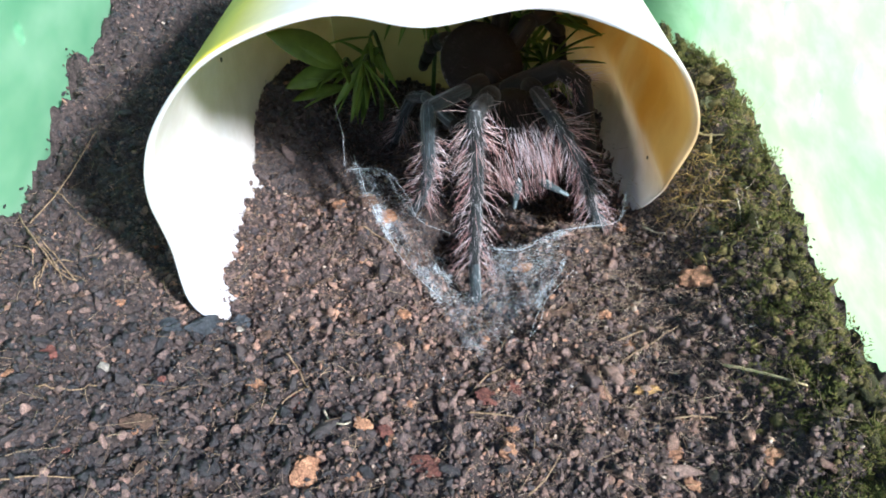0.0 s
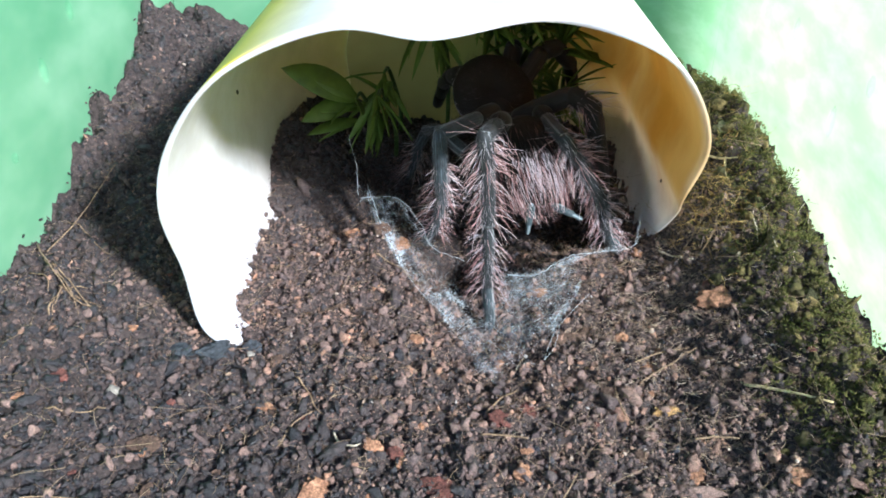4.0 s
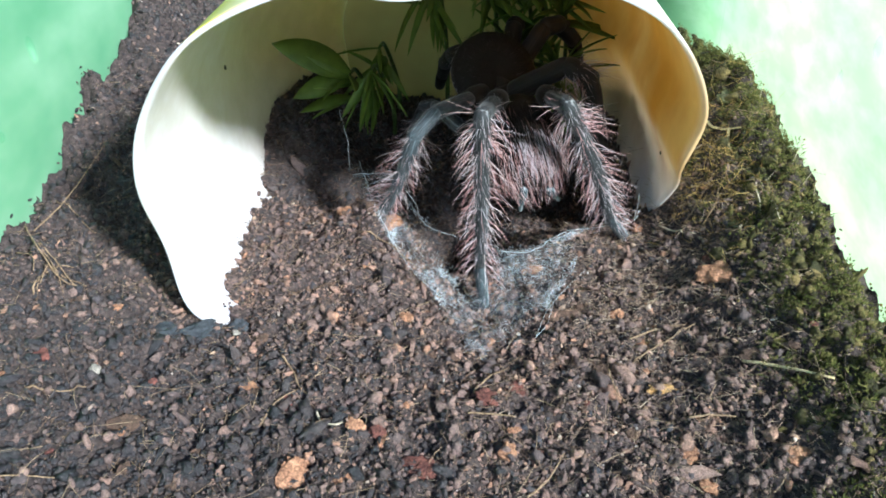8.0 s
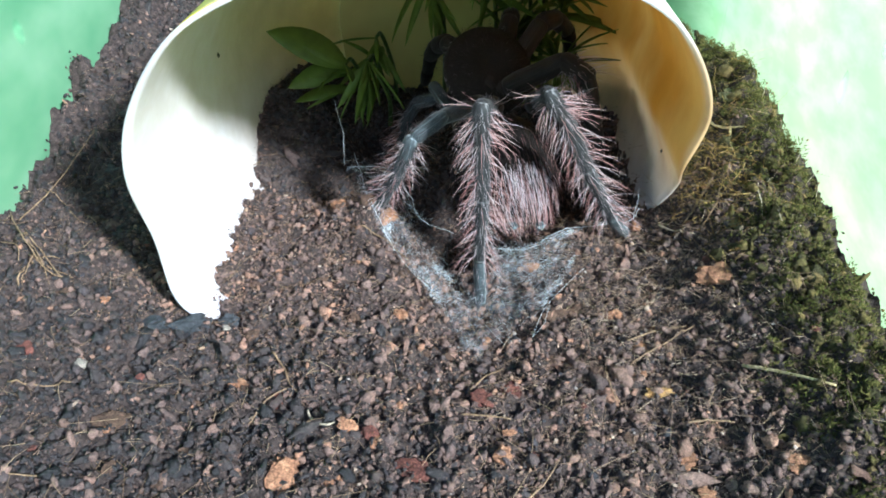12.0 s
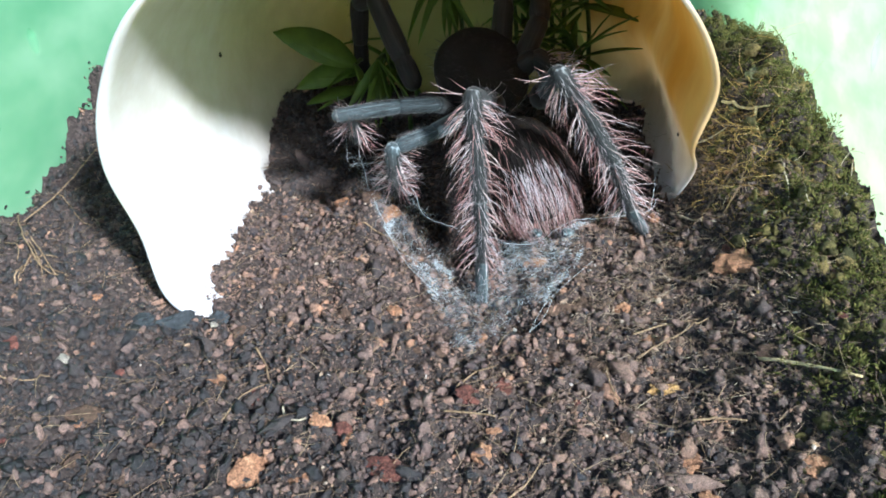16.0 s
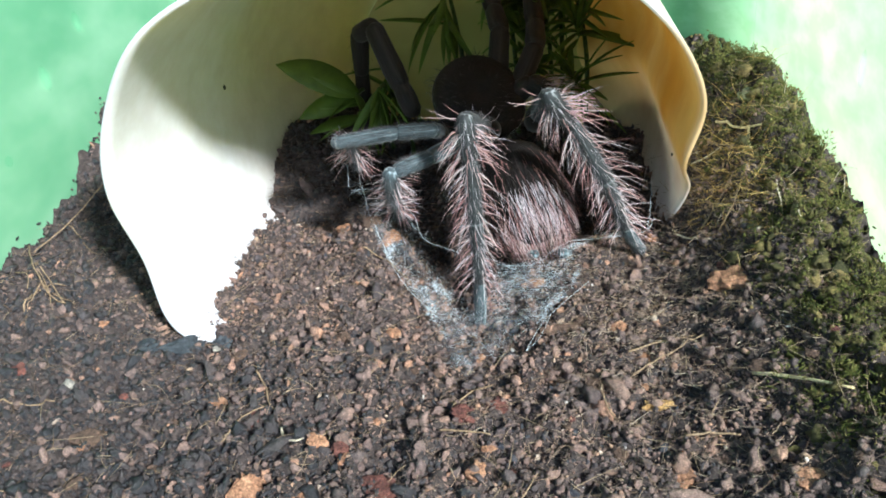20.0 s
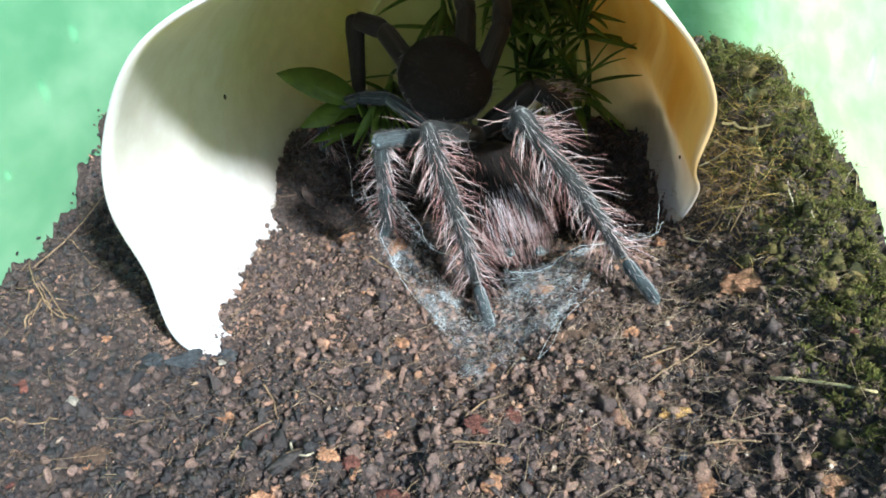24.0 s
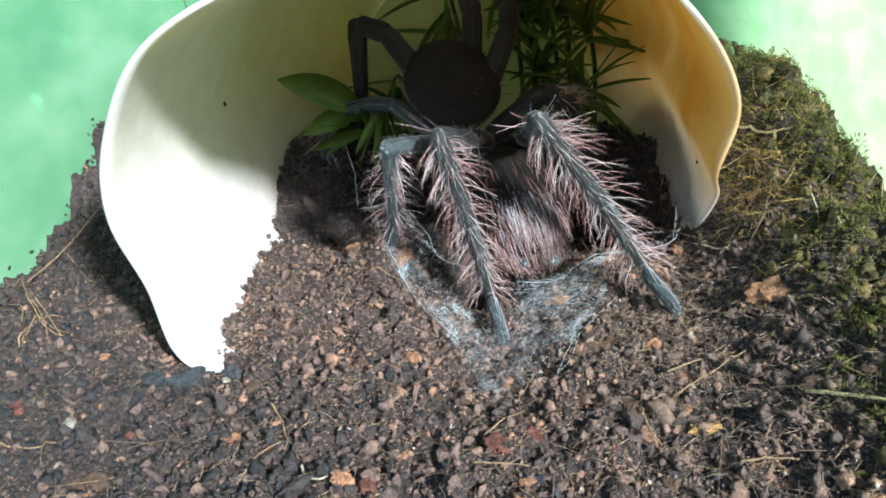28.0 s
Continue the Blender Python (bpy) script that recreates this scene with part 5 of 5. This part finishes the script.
bark_chip(-0.0099, 0.1341, 0.0041, 0.0035, "o")
bark_chip(-0.0782, 0.1303, 0.0023, 0.0024, "o")
bark_chip(-0.0871, 0.1123, 0.0055, 0.0041, "r")
bark_chip(-0.0638, 0.0974, 0.0067, 0.0035, "b")
bark_chip(0.0473, 0.0916, 0.0038, 0.0037, "o")
bark_chip(0.0647, 0.0867, 0.0043, 0.0033, "o")
bark_chip(0.0445, 0.1208, 0.0033, 0.0030, "o")
bark_chip(0.0397, 0.1308, 0.0031, 0.0030, "o")
bark_chip(0.0638, 0.1115, 0.0048, 0.0032, "b")
bark_chip(-0.0290, 0.1718, 0.0043, 0.0035, "o")
bark_chip(0.0287, 0.1331, 0.0097, 0.0031, "b")
bark_chip(0.0482, 0.1274, 0.0025, 0.0021, "o")
bark_chip(0.0508, 0.1660, 0.0036, 0.0029, "o")
bark_chip(-0.0215, 0.1517, 0.0022, 0.0022, "o")
bark_chip(-0.0273, 0.0863, 0.0051, 0.0065, "o")
bark_chip(-0.0180, 0.0844, 0.0036, 0.0043, "o")
bark_chip(-0.0036, 0.0873, 0.0070, 0.0047, "r")
bark_chip(-0.0205, 0.1690, 0.0040, 0.0036, "b")
bark_chip(0.0488, 0.0837, 0.0029, 0.0036, "o")
bark_chip(0.0133, 0.0907, 0.0030, 0.0037, "o")
bark_chip(0.0373, 0.0956, 0.0028, 0.0033, "b")
bark_chip(-0.0425, 0.1238, 0.0030, 0.0025, "b")
bark_chip(0.0322, 0.1350, 0.0043, 0.0033, "b")
bark_chip(0.0021, 0.1204, 0.0035, 0.0028, "b")
bark_chip(-0.0201, 0.1307, 0.0031, 0.0029, "b")
bark_chip(-0.0484, 0.0913, 0.0035, 0.0027, "b")
bark_chip(-0.0123, 0.0956, 0.0033, 0.0027, "r")
bark_chip(0.0342, 0.1129, 0.0033, 0.0030, "b")
bark_chip(-0.0341, 0.1513, 0.0030, 0.0028, "b")
fibre("straw", 0.00020, (0.0617, 0.1102), (0.0675, 0.1044), (0.0733, 0.0984))
fibre("fibre", 0.00018, (-0.0236, 0.1625), (-0.0171, 0.1604), (-0.0089, 0.1531))
fibre("fibre", 0.00016, (0.0067, 0.1078), (0.0101, 0.1121), (0.0141, 0.1167))
fibre("fibre", 0.00016, (0.0164, 0.0803), (0.0202, 0.0847), (0.0238, 0.0893))
fibre("pale", 0.00021, (-0.0256, 0.1016), (-0.0235, 0.0981), (-0.0208, 0.0964), (-0.0191, 0.0967))
fibre("fibre", 0.00018, (-0.0365, 0.1176), (-0.0329, 0.1132), (-0.0307, 0.1090), (-0.0284, 0.1066))
lone_root(0.00020, (-0.1054, 0.1499, 0.0112), (-0.1029, 0.1645, 0.0126), (-0.1000, 0.1860, 0.0180))
fibre("fibre", 0.00018, (-0.1076, 0.1505), (-0.0976, 0.1416), (-0.0891, 0.1340))
fibre("fibre", 0.00016, (-0.0976, 0.1309), (-0.0978, 0.1371), (-0.0973, 0.1382))
fibre("fibre", 0.00014, (-0.0984, 0.1393), (-0.0919, 0.1367), (-0.0886, 0.1358))
fibre("pale", 0.00020, (0.0552, 0.1622), (0.0585, 0.1579), (0.0618, 0.1531))
fibre("fibre", 0.00020, (0.0609, 0.1589), (0.0650, 0.1633), (0.0695, 0.1679))
fibre("fibre", 0.00019, (0.0693, 0.1629), (0.0669, 0.1569), (0.0638, 0.1544))
fibre("pale", 0.00019, (0.0765, 0.1628), (0.0759, 0.1563), (0.0761, 0.1509))
fibre("pale", 0.00018, (0.0783, 0.1499), (0.0777, 0.1463), (0.0771, 0.1429))
fibre("straw", 0.00022, (0.0692, 0.1890), (0.0732, 0.1803), (0.0771, 0.1759))
fibre("straw", 0.00020, (0.0744, 0.1786), (0.0738, 0.1739), (0.0731, 0.1712))
fibre("fibre", 0.00016, (0.0413, 0.1210), (0.0484, 0.1251), (0.0543, 0.1255))
fibre("fibre", 0.00019, (0.0487, 0.0981), (0.0532, 0.0986), (0.0575, 0.0981))
fibre("fibre", 0.00017, (0.0589, 0.1660), (0.0596, 0.1605), (0.0615, 0.1545))
fibre("fibre", 0.00017, (-0.0861, 0.1030), (-0.0792, 0.1033), (-0.0741, 0.1045))
fibre("pale", 0.00018, (0.0625, 0.1848), (0.0655, 0.1819), (0.0687, 0.1800))
fibre("fibre", 0.00018, (0.0056, 0.1008), (0.0104, 0.1001), (0.0152, 0.0993))
fibre("fibre", 0.00013, (0.0351, 0.1122), (0.0362, 0.1069), (0.0374, 0.1040))
fibre("fibre", 0.00015, (-0.0371, 0.0986), (-0.0348, 0.1031), (-0.0307, 0.1079))
fibre("fibre", 0.00016, (-0.0836, 0.0807), (-0.0781, 0.0820), (-0.0701, 0.0826))
fibre("fibre", 0.00016, (0.0414, 0.1164), (0.0486, 0.1197), (0.0560, 0.1247))
fibre("fibre", 0.00016, (-0.111, 0.155), (-0.1, 0.142), (-0.092, 0.135), (-0.087, 0.135))
fibre("fibre", 0.00014, (-0.107, 0.15), (-0.096, 0.139), (-0.091, 0.132))
fibre("fibre", 0.00012, (-0.097, 0.138), (-0.097, 0.135), (-0.097, 0.13))
fibre("fibre", 0.00012, (-0.108, 0.166), (-0.1, 0.161), (-0.094, 0.155), (-0.092, 0.155))
fibre("fibre", 0.00013, (-0.097, 0.137), (-0.094, 0.139), (-0.092, 0.14))
fibre("fibre", 0.00013, (-0.108, 0.144), (-0.102, 0.141), (-0.1, 0.137))
bark_chip(-0.0752, 0.1107, 0.0026, 0.0024, "p")
bark_chip(-0.0489, 0.1256, 0.0018, 0.0014, "p")
bark_chip(0.0707, 0.1520, 0.0042, 0.0058, "g", 20)
bark_chip(0.0764, 0.1897, 0.0046, 0.0044, "g")
bark_chip(-0.0573, 0.1262, 0.0090, 0.0058, "k", 25)
bark_chip(-0.0664, 0.1260, 0.0080, 0.0050, "k", -15)
bark_chip(-0.0502, 0.1298, 0.0055, 0.0042, "k", 10)


def water_drop(x, y, z, wide, high, inward):
    """A flat dome of water on a side wall."""
    v, f = lathe([(0.48, -0.05), (0.5, 0.12), (0.46, 0.45), (0.36, 0.75), (0.2, 0.94), (0.02, 1.0)], 18)
    v = [(p[2] * 0.0006 * inward, p[0] * wide, p[1] * high) for p in v]
    if inward < 0:
        f = [tuple(reversed(c)) for c in f]
    ob = new("water_drop", mesh_of("water_drop", v, f, DROP))
    ob.location = (x, y, z)
    ob.visible_shadow = False
    tagged(ob, "clear droplet of water clinging to the plastic wall", "water drop", group="drops on the walls")


for y, z, wide, high in ((0.192, 0.0445, 0.004, 0.007), (0.215, 0.055, 0.004, 0.006), (0.232, 0.066, 0.003, 0.005), (0.166, 0.030, 0.003, 0.003)):
    water_drop(LEFT, y, z, wide, high, 1)
for y, z, wide, high in ((0.162, 0.0385, 0.003, 0.008), (0.192, 0.052, 0.003, 0.006), (0.150, 0.052, 0.003, 0.005), (0.182, 0.066, 0.003, 0.005)):
    water_drop(RIGHT, y, z, wide, high, -1)


def wall_speck(x, y, z, size):
    """A grain of soil stuck on the shelter's wall."""
    v, f = lathe([(0.1, -0.5), (0.42, -0.3), (0.5, 0.05), (0.36, 0.34), (0.1, 0.5)], 8)
    ob = new("soil_speck", mesh_of("soil_speck", [(p[0] * size * 0.6, p[1] * size, p[2] * size * 1.3) for p in v], f, BARK["k"]))
    ob.location = (x, y, z)
    tagged(ob, "dark grain of soil stuck to the plastic", "soil speck", group="specks on the shelter")


def sprout(x, y, height, lean):
    """A thin pale mould stalk with a tiny knob."""
    ob = new("mould_stalk")
    ob.location = (x, y, level(x, y) + lump(x, y))
    line = spline([(0, 0, -0.001), (lean * 0.3, 0, height * 0.5), (lean, 0, height)], 5)
    v, f = tube(line, 0.00009, 5, 0.7)
    part("stalk", mesh_of("stalk", v, f, FIBRE["pale"]), ob)
    v, f = lathe([(0.00003, -0.0003), (0.00024, -0.0002), (0.0003, 0.0), (0.0002, 0.0002), (0.00003, 0.0003)], 8)
    part("knob", mesh_of("knob", v, f, FIBRE["fibre"]), ob, "tiny brownish knob", Matrix.Translation(line[-1]))
    tagged(ob, "thin pale mould stalk with a knob on the bank", "mould", group="stalks on the bank")


for x, y, height, lean in ((0.0875, 0.166, 0.0090, 0.0016), (0.0885, 0.160, 0.0055, 0.0022), (0.0890, 0.154, 0.0050, -0.0004), (0.0840, 0.186, 0.0045, 0.0003)):
    sprout(x, y, height, lean)
wall_speck(-0.0607, 0.1885, 0.0385, 0.0011)
wall_speck(0.0556, 0.1710, 0.0180, 0.0008)
build_crumbs()
motions()
